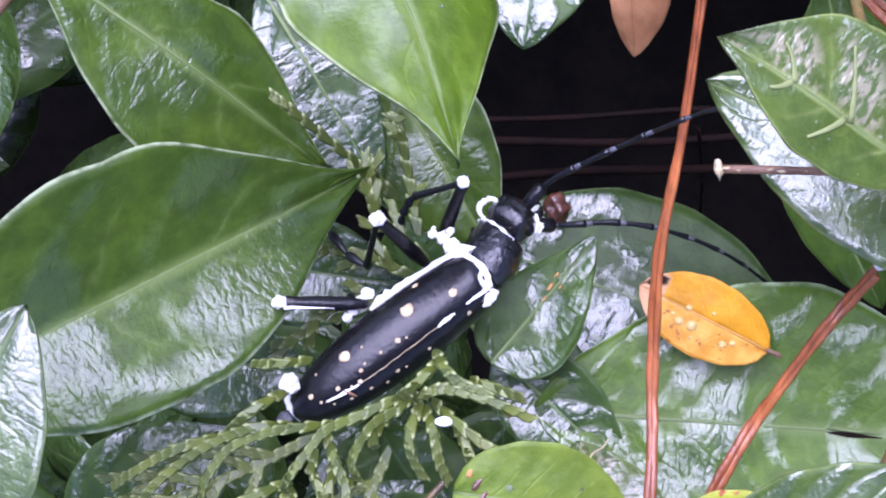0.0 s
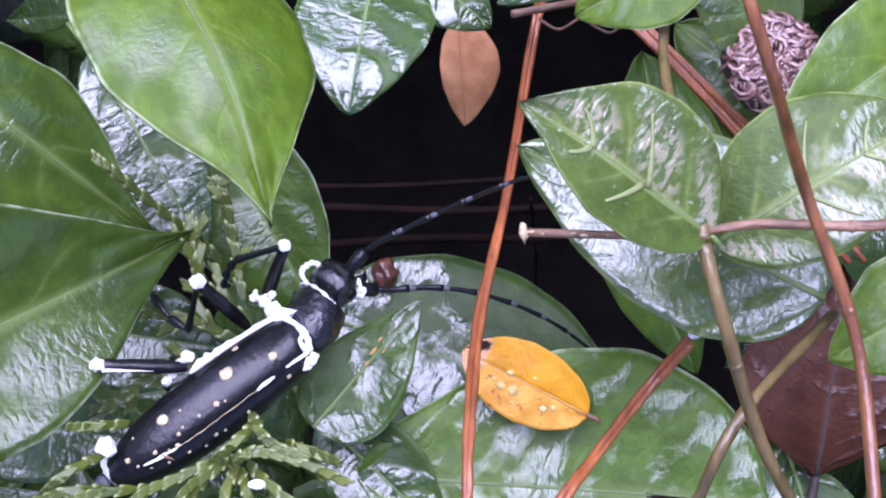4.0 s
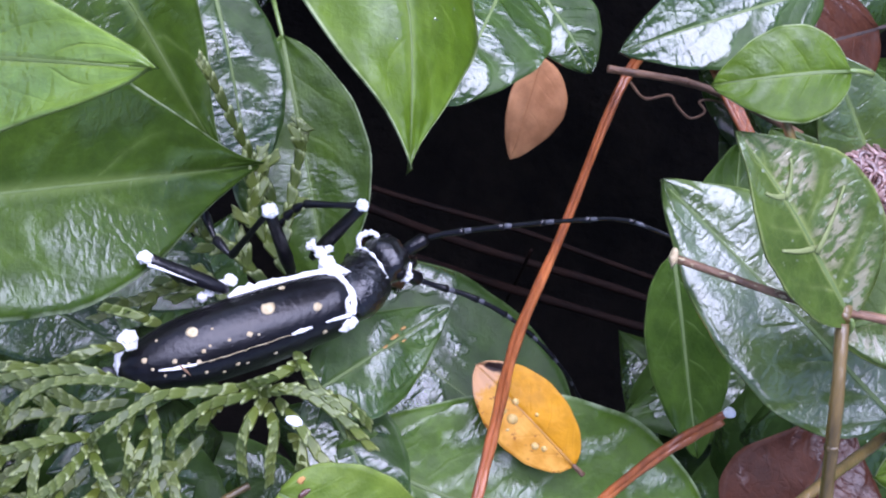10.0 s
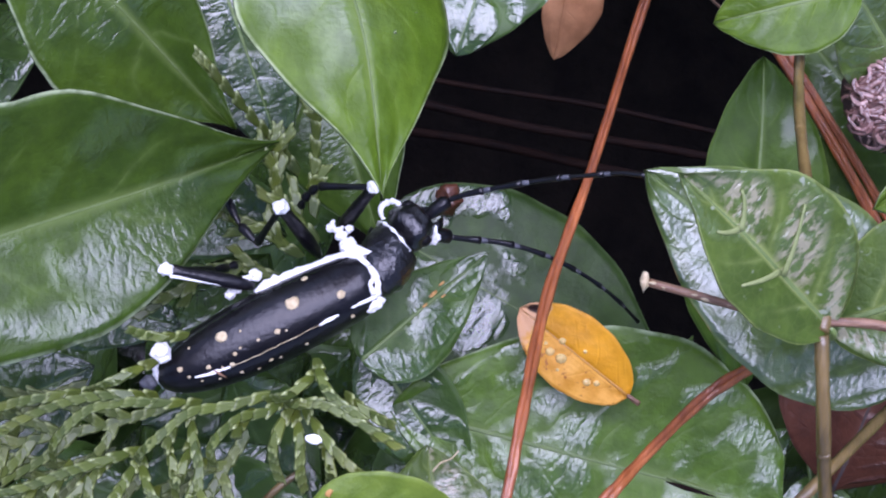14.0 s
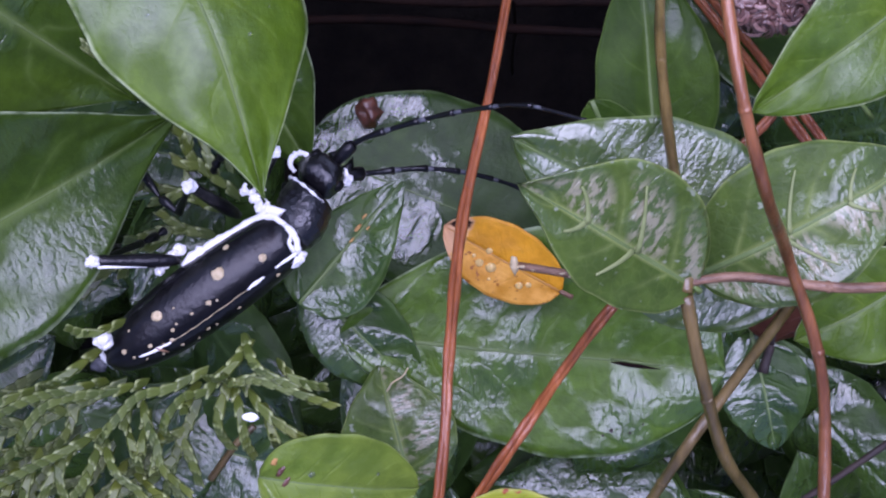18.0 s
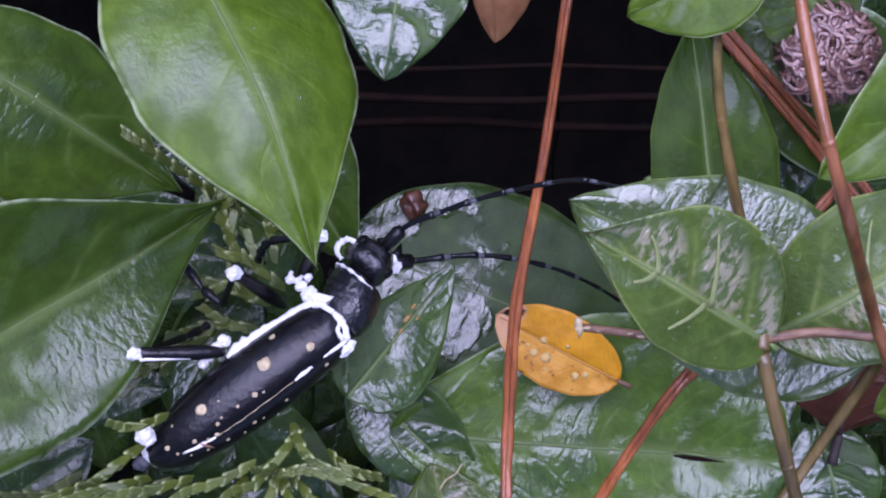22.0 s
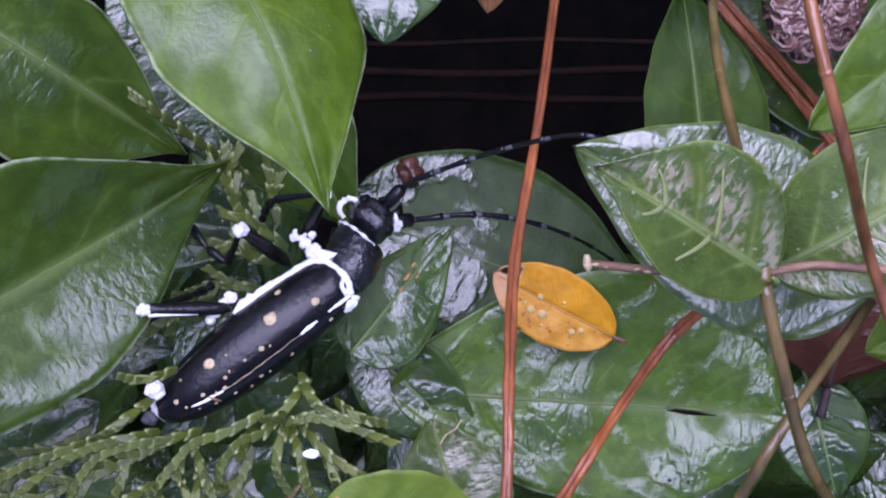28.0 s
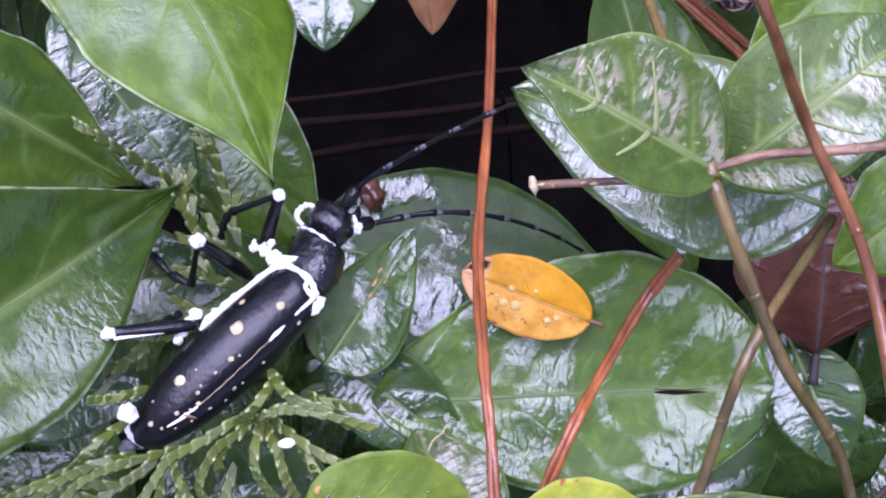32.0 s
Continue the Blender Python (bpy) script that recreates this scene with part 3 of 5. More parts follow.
leaf((65.6, -18, -7), (68.7, -34.5, -6), 12, DEEP, "wet green leaf below the dead leaf", bend=1.5, full=0.65)
leaf((30, 44.2, -26), (29.7, 30.4, -31.6), 8.3, TAN, "dry tan leaf hanging over the dark hole", bend=1, fold=0.1, full=0.6, petiole=0, wave=0.6, rib=0.05, rib_material=TAN, lop=0.3, nveins=0)
yellow_leaf = leaf((40.6, -9.3, 1.2), (26.5, -0.3, 0.6), 9.4, YELLOW, "fallen yellow leaf with brown specks and a bleached end", bend=0.8, fold=-0.1, full=0.47, point=8, petiole=1.6, wide=0.5, wave=0.0, nveins=0, stalk=TWIG, drop=0.2, rib=0.16, rib_material=YELLOW_RIB)
leaf((-20, -38, -5), (-2, -22, -8.5), 15, DEEP, "dark wet leaf below the cypress spray", bend=2, full=0.65)
leaf((-46, -26, -4), (-24, -14, -6.5), 17, DEEP, "dark wet leaf below the cypress spray", bend=2, full=0.65)
leaf((-38, -2, -10), (-14, -8, -6), 15, DEEP, "dark wet leaf below the cypress spray", bend=2, full=0.65)
leaf((-12, -28, -9), (8, -34, -6), 15, DEEP, "dark wet leaf below the cypress spray", bend=2, full=0.65)
leaf((-30, 8, -38), (-4, 2, -36), 16, DEEP, "dark leaf in the shade under the beetle", bend=2, full=0.65)
leaf((-33.8, 2.3, 97.9), (-10.5, 3.2, 119.5), 10.6, PALE, "pale green leaf high above the others", roll=8, bend=1.4, full=0.64)
leaf((-4, -25.4, 106), (15.6, -19.2, 105), 8.5, DULL, "wet grey-green leaf close above the young leaf", roll=-8, bend=1.2, full=0.6)
leaf((-41.0, 18, 70), (-25.1, 15.9, 76), 8.5, PALE, "pale green pointed leaf with a bright edge", bend=1, full=0.7)
leaf((-45, 2, 54), (-33.5, 15.5, 60), 12, DULL, "wet grey-green leaf beside the big leaf", bend=1, full=0.7)
leaf((66, 52, 2), (50, 42, 4), 14, BROWN, "dead brown leaf among the green ones", bend=1.5, full=0.65, rib_material=BARK, stalk=BARK)


def side_vein(ob, line, width):
    """A raised pale vein that leaves the midrib, through (u, v) marks of the blade."""
    inv = ob.matrix_world.inverted()
    curve = []
    for t in [k / 9 for k in range(10)]:
        u, v = (line[0][i] * (1 - t) ** 2 + 2 * line[1][i] * t * (1 - t) + line[2][i] * t * t for i in (0, 1))
        curve.append(inv @ on_leaf(ob, u, v) + Vector((0, 0, 0.00010)))
    bm = bmesh.new()
    tube(bm, curve, [width * MM * (1.0 - 0.07 * k) for k in range(10)], 8, 0.3)
    part("side_vein", bm, VEIN, ob)


FORKS = (((0.67, 0.0), (0.69, 0.18), (0.75, 0.46)), ((0.66, 0.0), (0.69, -0.20), (0.77, -0.52)), ((0.40, 0.0), (0.44, 0.30), (0.53, 0.68)), ((0.37, 0.0), (0.42, -0.32), (0.52, -0.72)))
for line in FORKS:
    side_vein(forked_leaf, line, 0.32)
    side_vein(mirror_leaf, line, 0.24)


# ---- twigs, stems and needles ----
def stick(points, r0, r1, material, label, name="twig", category="twig", flat=1.0, knots=0, sides=9, group=""):
    line = smooth_line(points, 8)
    ob = thing(name, label, category, Matrix.Translation(line[0]), group)
    n = len(line)
    rad = [MM * (r0 + (r1 - r0) * i / (n - 1)) * (1 + 0.05 * math.sin(i * 0.9) + 0.03 * math.sin(i * 2.7)) for i in range(n)]
    bm = bmesh.new()
    tube(bm, [p - line[0] for p in line], rad, sides, flat)
    part("shaft", bm, material, ob)
    for k in range(knots):
        i = int((k + 1) * n / (knots + 1))
        bm = bmesh.new()
        blob(bm, line[i] - line[0], (rad[i] * 1.12, rad[i] * 1.12, rad[i] * 1.1), seed=k, rough=0.3, seg=10, rings=6)
        part("node", bm, material, ob)
    return ob


def needle_pair(points, width, label):
    """A dead pine needle bundle: two half-round needles side by side, split here and there."""
    line = smooth_line(points, 10)
    ob = thing("pine_needle", label, "pine needle", Matrix.Translation(line[0]), "dead pine needles")
    n = len(line)
    for s in (-1, 1):
        pts = []
        for i, p in enumerate(line):
            d = (line[min(i + 1, n - 1)] - line[max(i - 1, 0)]).normalized()
            y = Vector((0, 0, 1)).cross(d).normalized()
            gap = 0.30 + 0.14 * math.sin(i * 0.23 + s) + 0.05 * math.sin(i * 1.1)
            pts.append(p - line[0] + y * s * width * gap * MM + Vector((0, 0, 0.1 * MM * s * math.sin(i * 0.31))))
        bm = bmesh.new()
        cut = pts if s < 0 else pts[1:-1]
        tube(bm, cut, [0.52 * width * MM * (1 + 0.05 * math.sin(i * 1.3)) for i in range(len(cut))], 8, 0.75)
        part("needle", bm, NEEDLE if s < 0 else NEEDLE_PALE, ob)
    return ob


needle_pair([(42.3, 49.1, -13.4), (39.7, 40.3, -16.8), (33.7, 18.6, -2.2), (28.7, 3.5, 11.1), (26.5, -8.3, 23.0), (25.3, -16.8, 27.6), (23.3, -29.6, 29.6)], 0.80, "long red-brown dead pine needle lying across the leaves")
broken_needle = needle_pair([(49.4, -0.3, 27.2), (45.0, -5.1, 24.0), (38.3, -11.4, 28.9), (34.3, -15.0, 33.4), (29.3, -22.5, 33.4), (23.5, -31, 35)], 0.80, "broken red-brown dead pine needle")
needle_pair([(40, 52, 2), (47, 40, 4), (56, 28, 6), (64, 17, 7), (72, 6, 7)], 0.75, "red-brown dead pine needle behind the stems")
needle_pair([(42, 52, 1), (48.5, 40, 3), (57.5, 28, 5), (66, 17, 6), (74, 6, 6)], 0.65, "thin red-brown dead pine needle behind the stems")
needle_pair([(61.5, 7.5, 4.5), (64.3, 10.2, 4.3), (68.2, 14.0, 4.0), (72, 17, 4), (80, 23, 3)], 0.75, "short red-brown dead pine needle crossing two others")
bead = thing("resin_bead", "tiny white bead at a broken needle's end", "resin bead", Matrix.Translation(vec((49.6, 0.0, 27.4))))
bm = bmesh.new()
blob(bm, (0, 0, 0), (0.0007, 0.0006, 0.0006), seed=3, rough=0.2)
part("drop", bm, FUNGUS, bead)
broken_twig = stick([(32.2, 9.4, 56.4), (44.0, 7.9, 59.9), (51.6, 8.2, 59.7), (62.5, 7.1, 61.5), (80, 8, 61)], 0.36, 0.5, TWIG, "thin brown broken twig", knots=2)
bm = bmesh.new()
blob(bm, (0, 0, 0), (0.0004, 0.0008, 0.0006), seed=6, rough=0.5)
part("knob", bm, CREAM, broken_twig, "pale splintered end")
twig_line = smooth_line([(32.2, 9.4, 56.4), (44.0, 7.9, 59.9), (51.6, 8.2, 59.7)], 14)
for k, i in enumerate((0, 1, 2, 3, 5, 6, 8, 10, 11)):
    bm = bmesh.new()
    blob(bm, twig_line[i] - twig_line[0] + Vector((0.0002, 0.00008 * math.sin(k * 2.1), 0.00026)), (0.0006 + 0.0003 * math.sin(k * 1.7), 0.00017, 0.00012), seed=k * 3.1, rough=0.6, seg=12, rings=6)
    part("bark_patch", bm, CREAM, broken_twig, "pale patch of peeled bark")
low_stem = stick([(46.9, 6.9, 60.4), (48.2, 0.1, 59.5), (51.2, -10.5, 54.5), (57.0, -22.0, 44.0), (59.5, -36, 34)], 0.62, 0.62, STEM, "smooth wet olive-brown stem", "stem", "stem", knots=2)
upright_stem = stick([(51.4, 33.1, 18.4), (49.0, 26.6, 32.0), (47.9, 19.2, 44.0), (47.3, 10.1, 58.1), (46.9, 7.2, 60.6)], 0.55, 0.58, STEM, "upright smooth olive-brown stem", "stem", "stem", knots=2)
stick([(47, 60, 68), (47.4, 45.2, 72.1), (47.9, 30.5, 78.6), (50.5, 19.6, 76.8), (55.3, 10.0, 63.7), (59.5, -3.5, 58.6), (58.7, -23.0, 60.7), (58, -36, 60)], 0.46, 0.62, RUST, "smooth wet rust-brown stem", "stem", "stem", knots=2)
stick([(62.2, 0.2, 38.2), (49.5, -8.8, 52.0), (43.5, -21.7, 45.6), (38, -34, 40)], 0.56, 0.56, STEM, "slanting smooth olive-brown stem", "stem", "stem", knots=1)
stick([(64, -38, 9), (70, -34, 10), (79, -28, 10), (90, -21, 9)], 0.4, 0.45, BARK, "thin dark twig under the dead leaf")
stick([(-31, 20.5, 69), (-25.5, 26.4, 69), (-20, 32.2, 69), (-15.5, 37.3, 69), (-10.4, 42.2, 69), (-2, 52, 69)], 0.62, 0.68, TWIG, "thin brown bare twig")
stick([(-2.5, -26, 15.4), (-1.0, -24, 15.8), (1.0, -21.4, 16.2), (3.2, -19.4, 16)], 0.45, 0.4, STEM, "short broken brown twig under the cypress")
stick([(36.5, 41.6, -12), (39.5, 41.9, -12), (47, 42.6, -12.2), (53.6, 42, -12), (64, 40, -13)], 0.5, 0.55, TWIG, "brown twig end over the dark hole", knots=1)
stick([(40, 40.9, -13), (42.5, 39.4, -13.4), (45.5, 40.6, -13.2), (46.9, 39.6, -13.6), (49, 38.4, -13.4), (50.6, 39.6, -13), (49.6, 40.8, -13), (52.1, 41.4, -13), (56, 40.6, -14)], 0.2, 0.15, TWIG, "thin curly brown rootlet over the hole", "rootlet", "rootlet")
# the deep twigs carry the shade of the hole in their colour
stick([(-8, 24.5, -57), (9.5, 22.8, -57.7), (30, 20.6, -58.6), (54.6, 19.5, -58.0), (80, 17, -57)], 0.75, 0.65, GAP_SHADE, "brown twig deep in the hedge, coloured near black for shade")
stick([(0, 27.5, -64), (19.6, 25.9, -63.6), (38, 25.2, -62), (55.3, 23.5, -61.7), (80, 21, -60)], 0.5, 0.45, GAP_SHADE, "thin brown twig deep in the hedge, coloured near black for shade")
stick([(39.0, 21.3, -51.4), (40.2, 14, -72), (40.8, 7.7, -94.5), (42, 0, -120)], 0.28, 0.25, GAP_SHADE, "thin twig reaching down into the hedge, coloured near black for shade")
stick([(-2, 18.0, -70), (20, 17.6, -67), (42, 15.6, -61), (66, 14.0, -55)], 0.8, 0.7, GAP_SHADE, "brown twig deep in the hedge, coloured near black for shade")


# ---- sizes of the beetle and the drops (mm) ----
BEETLE_ENDS = ((-13.2, -11.2, 15.2), (9.1, 2.83, 12.27))
BEETLE_ROLL = -14
PRONOTUM, NECK, HEAD = (10.0, 4.8, 10.0), (11.2, 6.6, 9.8), (12.4, 8.4, 8.2)
TUFTS = [((-12.9, -7.4, 18.0), 1.05, 1), ((-13.4, -10.2, 15.8), 0.4, 2), ((9.2, 0.1, 14.0), 1.15, 3), ((15.0, 7.4, 6.8), 0.9, 4), ((14.2, 8.6, 8.4), 0.5, 5),
         ((5.8, 5.9, 13.0), 0.85, 8), ((-13.4, 1.5, 17.0), 0.74, 11), ((-1.8, 9.6, 17.0), 0.82, 12), ((7.9, 12.8, 15.8), 0.66, 13),
         ((-5.0, 0.6, 13.4), 0.75, 14), ((-4.0, 1.6, 13.6), 0.65, 15), ((-5.9, -0.2, 13.2), 0.5, 16), ((4.9, 6.9, 12.4), 0.62, 17), ((3.7, 7.6, 11.6), 0.5, 21), ((5.7, 7.7, 11.8), 0.48, 22), ((-6.6, -0.9, 13.4), 0.55, 18)]
ARCS = [((10.1, 9.9, 8.2), 1.2, 0.36, -8, 200), ((4.3, 7.9, 11.2), 0.6, 0.34, 100, 330), ((14.6, 8.0, 7.8), 0.8, 0.3, -80, 80)]
LEGS = [
    [(-4.0, 0.4, 14.0), (-13.0, 1.5, 16.8), (-9.5, 0.8, 6.0), (-8.0, 1.0, 3.4), (-7.2, 1.4, 2.4)],
    [(2.6, 4.1, 9.0), (-1.8, 9.6, 16.5), (-4.6, 4.6, 8.0), (-6.9, 6.3, 6.5), (-8.8, 9.1, 5.5), (-10.2, 12.1, 4.7)],
    [(4.2, 6.6, 8.4), (7.9, 12.8, 15.3), (1.8, 12.0, 11.0), (0.9, 11.2, 9.8), (0.2, 10.2, 8.8), (-0.2, 9.2, 7.6)],
]
ANTENNAE = [
    ([(14.0, 9.6, 8.0), (16.9, 12.2, 8.8), (21.5, 14.0, 11.0), (26.1, 15.5, 13.5), (31.0, 16.8, 17.5), (35.8, 17.6, 21.4), (42.0, 16.2, 25.0)], 0.42, 0.24, 7),
    ([(14.6, 7.8, 6.2), (18.3, 7.4, 3.8), (23.5, 7.3, 2.0), (28.7, 6.3, 0.2), (34.0, 4.2, -2.4), (38.4, 1.6, -5.0), (42.1, -1.4, -8.4)], 0.44, 0.22, 8),
]
DROPS = [(0.55, 0.32, 0.62), (0.64, 0.38, 0.5), (0.30, 0.42, 0.45), (0.24, 0.30, 0.36), (0.62, -0.05, 0.4), (0.70, 0.30, 0.25), (0.45, -0.2, 0.25), (0.52, 0.6, 0.2)]


# ---- beetle ----
beetle_rear, beetle_front = BEETLE_ENDS
bframe, blen = frame_of(beetle_rear, beetle_front, BEETLE_ROLL)
beetle = thing("longhorn_beetle", "dead black longhorn beetle, cream spots, white mould on its joints", "beetle", bframe)
binv = bframe.inverted()


def on_beetle(p):
    return binv @ vec(p)


BH, BW = 0.0041, 0.0042      # half height and half width of the wing cases


def case_point(u, a):
    """A point of the wing cases: u from the rear end to the shoulders, a the angle from the right side over the back."""
    k = (1 - (1 - u / 0.55) ** 2.5) ** 0.5 if u < 0.55 else 1.0 - 0.20 * ((u - 0.55) / 0.45) ** 2
    if u > 0.94:
        k *= 1 - 0.30 * ((u - 0.94) / 0.06) ** 2
    return Vector((blen * u, -BW * k * math.cos(a), BH * (0.55 + 0.45 * k) * k ** 0.5 * math.sin(a)))


SUTURE = radians(138)     # the beetle lies a little on its side, so the seam shows near its left edge
for sgn in (1, -1):
    bm = bmesh.new()
    rows_ = []
    for i in range(33):
        u = (i / 32) ** 1.3
        rows_.append([bm.verts.new(case_point(max(u, 0.0008), (SUTURE - sgn * (0.012 + ((SUTURE if sgn > 0 else math.pi - SUTURE) + 0.25) * j / 14))) + Vector((0, 0, -0.00012 * (j == 0)))) for j in range(15)])
    for a, b in zip(rows_, rows_[1:]):
        for j in range(14):
            f = (a[j], b[j], b[j + 1], a[j + 1])
            bm.faces.new(f if sgn < 0 else tuple(reversed(f)))
    part("wing_case", bm, SHELL, beetle)
bm = bmesh.new()
blob(bm, (blen * 0.52, 0, -0.0012), (blen * 0.47, BW * 0.9, BH * 0.75), seg=20, rings=12)
part("abdomen", bm, JOINT, beetle)


def case_at(u, deg, lift=0.0):
    a = radians(deg)
    p = case_point(u, a)
    q = case_point(u, a + 0.01) - case_point(u, a - 0.01)
    s = case_point(min(u + 0.01, 1), a) - case_point(max(u - 0.01, 0.001), a)
    n = s.cross(q).normalized()
    if n.z < 0 and deg > 0:
        n = -n
    return p + n * lift, s.normalized(), n


def spot(u, deg, r, material=None):
    p, s, n = case_at(u, deg, 0.00003)
    t = n.cross(s).normalized()
    turn = Matrix((s, t, n)).transposed()
    bm = bmesh.new()
    blob(bm, p, (r * MM * 1.1, r * MM, r * MM * 0.16), turn, seed=u * 40 + deg, rough=0.35, seg=12, rings=6)
    part("spot", bm, material or CREAM, beetle)


for u, deg, r in ((0.64, 99, 0.85), (0.32, 102, 0.72), (0.835, 78, 0.55), (0.73, 131, 0.42), (0.535, 71, 0.36), (0.45, 72, 0.2), (0.34, 68, 0.26), (0.31, 54, 0.3),
                  (0.22, 66, 0.3), (0.11, 85, 0.36), (0.13, 62, 0.2), (0.18, 115, 0.18), (0.40, 96, 0.15), (0.37, 73, 0.16), (0.57, 66, 0.16), (0.27, 56, 0.16),
                  (0.84, 32, 0.3), (0.46, 30, 0.28), (0.50, 26, 0.2), (0.33, 32, 0.24), (0.24, 36, 0.2), (0.62, 27, 0.22), (0.40, 22, 0.22), (0.17, 44, 0.16)):
    spot(u, deg, r * 0.85)


def mould_line(path, radius, seed=1, material=None):
    """A ragged thread of mould along (u, angle, thickness) marks of the wing cases."""
    pts, rad = [], []
    for k in range(len(path) - 1):
        (u0, d0, r0), (u1, d1, r1) = path[k], path[k + 1]
        n = max(4, int(abs(u1 - u0) * 50), int(abs(d1 - d0) / 5))
        for i in range(n + (k == len(path) - 2)):
            t = i / n
            p, _, nrm = case_at(u0 + (u1 - u0) * t, d0 + (d1 - d0) * t, 0.00005)
            w = noise.noise(Vector((k * 7 + i * 0.55, seed * 3.3, 0)))
            pts.append(p + Vector((0, w * 0.00012, 0)))
            rad.append(radius * MM * (r0 + (r1 - r0) * t) * (0.9 + 0.55 * noise.noise(Vector((k * 5 + i * 0.8, seed, 2)))))
    bm = bmesh.new()
    tube(bm, pts, rad, 8, 0.8)
    return part("mould", bm, material or FUNGUS, beetle)


mould_line([(0.52, 164, 0.6), (0.58, 164, 2.0), (0.66, 163, 1.5), (0.80, 162, 1.15), (0.90, 158, 1.1), (0.97, 135, 1), (0.99, 108, 0.8)], 0.46, 1)
mould_line([(0.99, 108, 0.8), (0.995, 85, 1.2), (0.99, 60, 1.0), (0.965, 44, 1.1)], 0.45, 2)
mould_line([(0.995, 84, 0.6), (0.96, 70, 0.8), (0.955, 50, 1.0)], 0.33, 7)
mould_line([(0.965, 45, 1.2), (0.90, 48, 0.9), (0.85, 49, 0.4)], 0.26, 3)
mould_line([(0.79, 49, 0.4), (0.74, 50, 1), (0.70, 50, 0.4)], 0.3, 4)
mould_line([(0.70, 50, 0.5), (0.50, 50, 0.7), (0.30, 51, 0.6)], 0.07, 5, CREAM)
mould_line([(0.30, 51, 0.5), (0.22, 53, 1), (0.15, 58, 0.4)], 0.24, 6)


def bpart(name, material, fn, parent=None, label=""):
    bm = bmesh.new()
    fn(bm)
    return part(name, bm, material, parent or beetle, label)


def tuft(p, r, seed=0, long=1.0):
    bm = bmesh.new()
    blob(bm, on_beetle(p), (r * MM * long, r * MM * 0.95, r * MM * 0.9), seed=seed, rough=0.45, seg=26, rings=16)
    rnd = random.Random(seed)
    for _ in range(11):
        a, e, s = rnd.uniform(0, 6.28), rnd.uniform(-0.2, 1.2), rnd.uniform(0.22, 0.5) * r * MM
        way = Vector((math.cos(a) * math.cos(e), math.sin(a) * math.cos(e), math.sin(e)))
        blob(bm, on_beetle(p) + way * r * MM * 0.72, (s * 1.15, s, s * 0.8), seed=a, rough=0.5, seg=14, rings=9)
    part("mould_tuft", bm, FUNGUS, beetle)


def mould_arc(p, r, thick, a0, a1, seed=0):
    """A curl of mould round a joint, seen from above."""
    q = on_beetle(p)
    bm = bmesh.new()
    arc = [radians(a0 + (a1 - a0) * i / 16) for i in range(17)]
    wob = [noise.noise(Vector((i * 0.7, seed * 5.3, 1))) for i in range(17)]
    tube(bm, [q + Vector((r * MM * (1 + 0.1 * w) * math.cos(a), r * MM * (1 - 0.1 * w) * math.sin(a), 0.0002 * math.sin(3 * a + seed))) for a, w in zip(arc, wob)],
         [thick * MM * (0.62 + 0.4 * math.sin(math.pi * i / 16) + 0.55 * noise.noise(Vector((i * 0.9, seed * 2.1, 4)))) for i in range(17)], 9, 0.8)
    part("mould", bm, FUNGUS, beetle)


# pronotum and head follow the wing cases forward and dip a little
pron, headc = on_beetle(PRONOTUM), on_beetle(HEAD)
d0 = (binv.to_3x3() @ Vector((0.85, 0.45, -0.30))).normalized()      # the way the head faces
neck, dn = on_beetle(NECK), (binv.to_3x3() @ Vector((0.72, 0.67, -0.35))).normalized()


def pronotum(bm):
    a, b = Vector((blen * 0.985, 0, 0.0002)), neck + dn * 0.0002
    n = 14
    ta, tb, pts = Vector((1, 0, -0.1)) * (b - a).length, dn * (b - a).length, []
    for i in range(n + 1):
        t = i / n
        pts.append(a * (2 * t ** 3 - 3 * t * t + 1) + ta * (t ** 3 - 2 * t * t + t) + b * (3 * t * t - 2 * t ** 3) + tb * (t ** 3 - t * t))
    rad = [0.0030 * (1 - 0.16 * abs(2 * i / n - 1) ** 6) + 0.0003 * math.sin(math.pi * i / n) + 0.00009 * math.sin(i * 2.6) for i in range(n + 1)]
    tube(bm, pts, rad, 20, 0.92)


bpart("pronotum", RIDGED, pronotum)
for s in (-1, 1):
    bpart("pronotum_spine", SHELL, lambda bm: tube(bm, [pron + Vector((0, s * 0.0026, 0)), pron + Vector((0, s * 0.0034, 0.0001)), pron + Vector((0.0001, s * 0.0038, 0.0002))], [0.0009, 0.0005, 0.00012], 8))
head_side = Vector((0, 0, 1)).cross(d0).normalized()
head_turn = Matrix((d0, head_side, d0.cross(head_side))).transposed()
bpart("head", RIDGED, lambda bm: blob(bm, headc, (0.0024, 0.0030, 0.0026), head_turn, seed=3, rough=0.22, seg=20, rings=14))
for s in (-1, 1):
    bpart("eye", JOINT, lambda bm: blob(bm, headc + d0 * 0.0008 + Vector((0, s * 0.0022, 0.0004)), (0.0009, 0.0007, 0.0011), seg=12, rings=8))
    bpart("mandible", SHELL, lambda bm: tube(bm, [headc + d0 * 0.0022 + Vector((0, s * 0.0011, -0.0006)), headc + d0 * 0.0034 + Vector((0, s * 0.0009, -0.0010)), headc + d0 * 0.0042 + Vector((0, s * 0.0002, -0.0013))], [0.0007, 0.0005, 0.0001], 7))


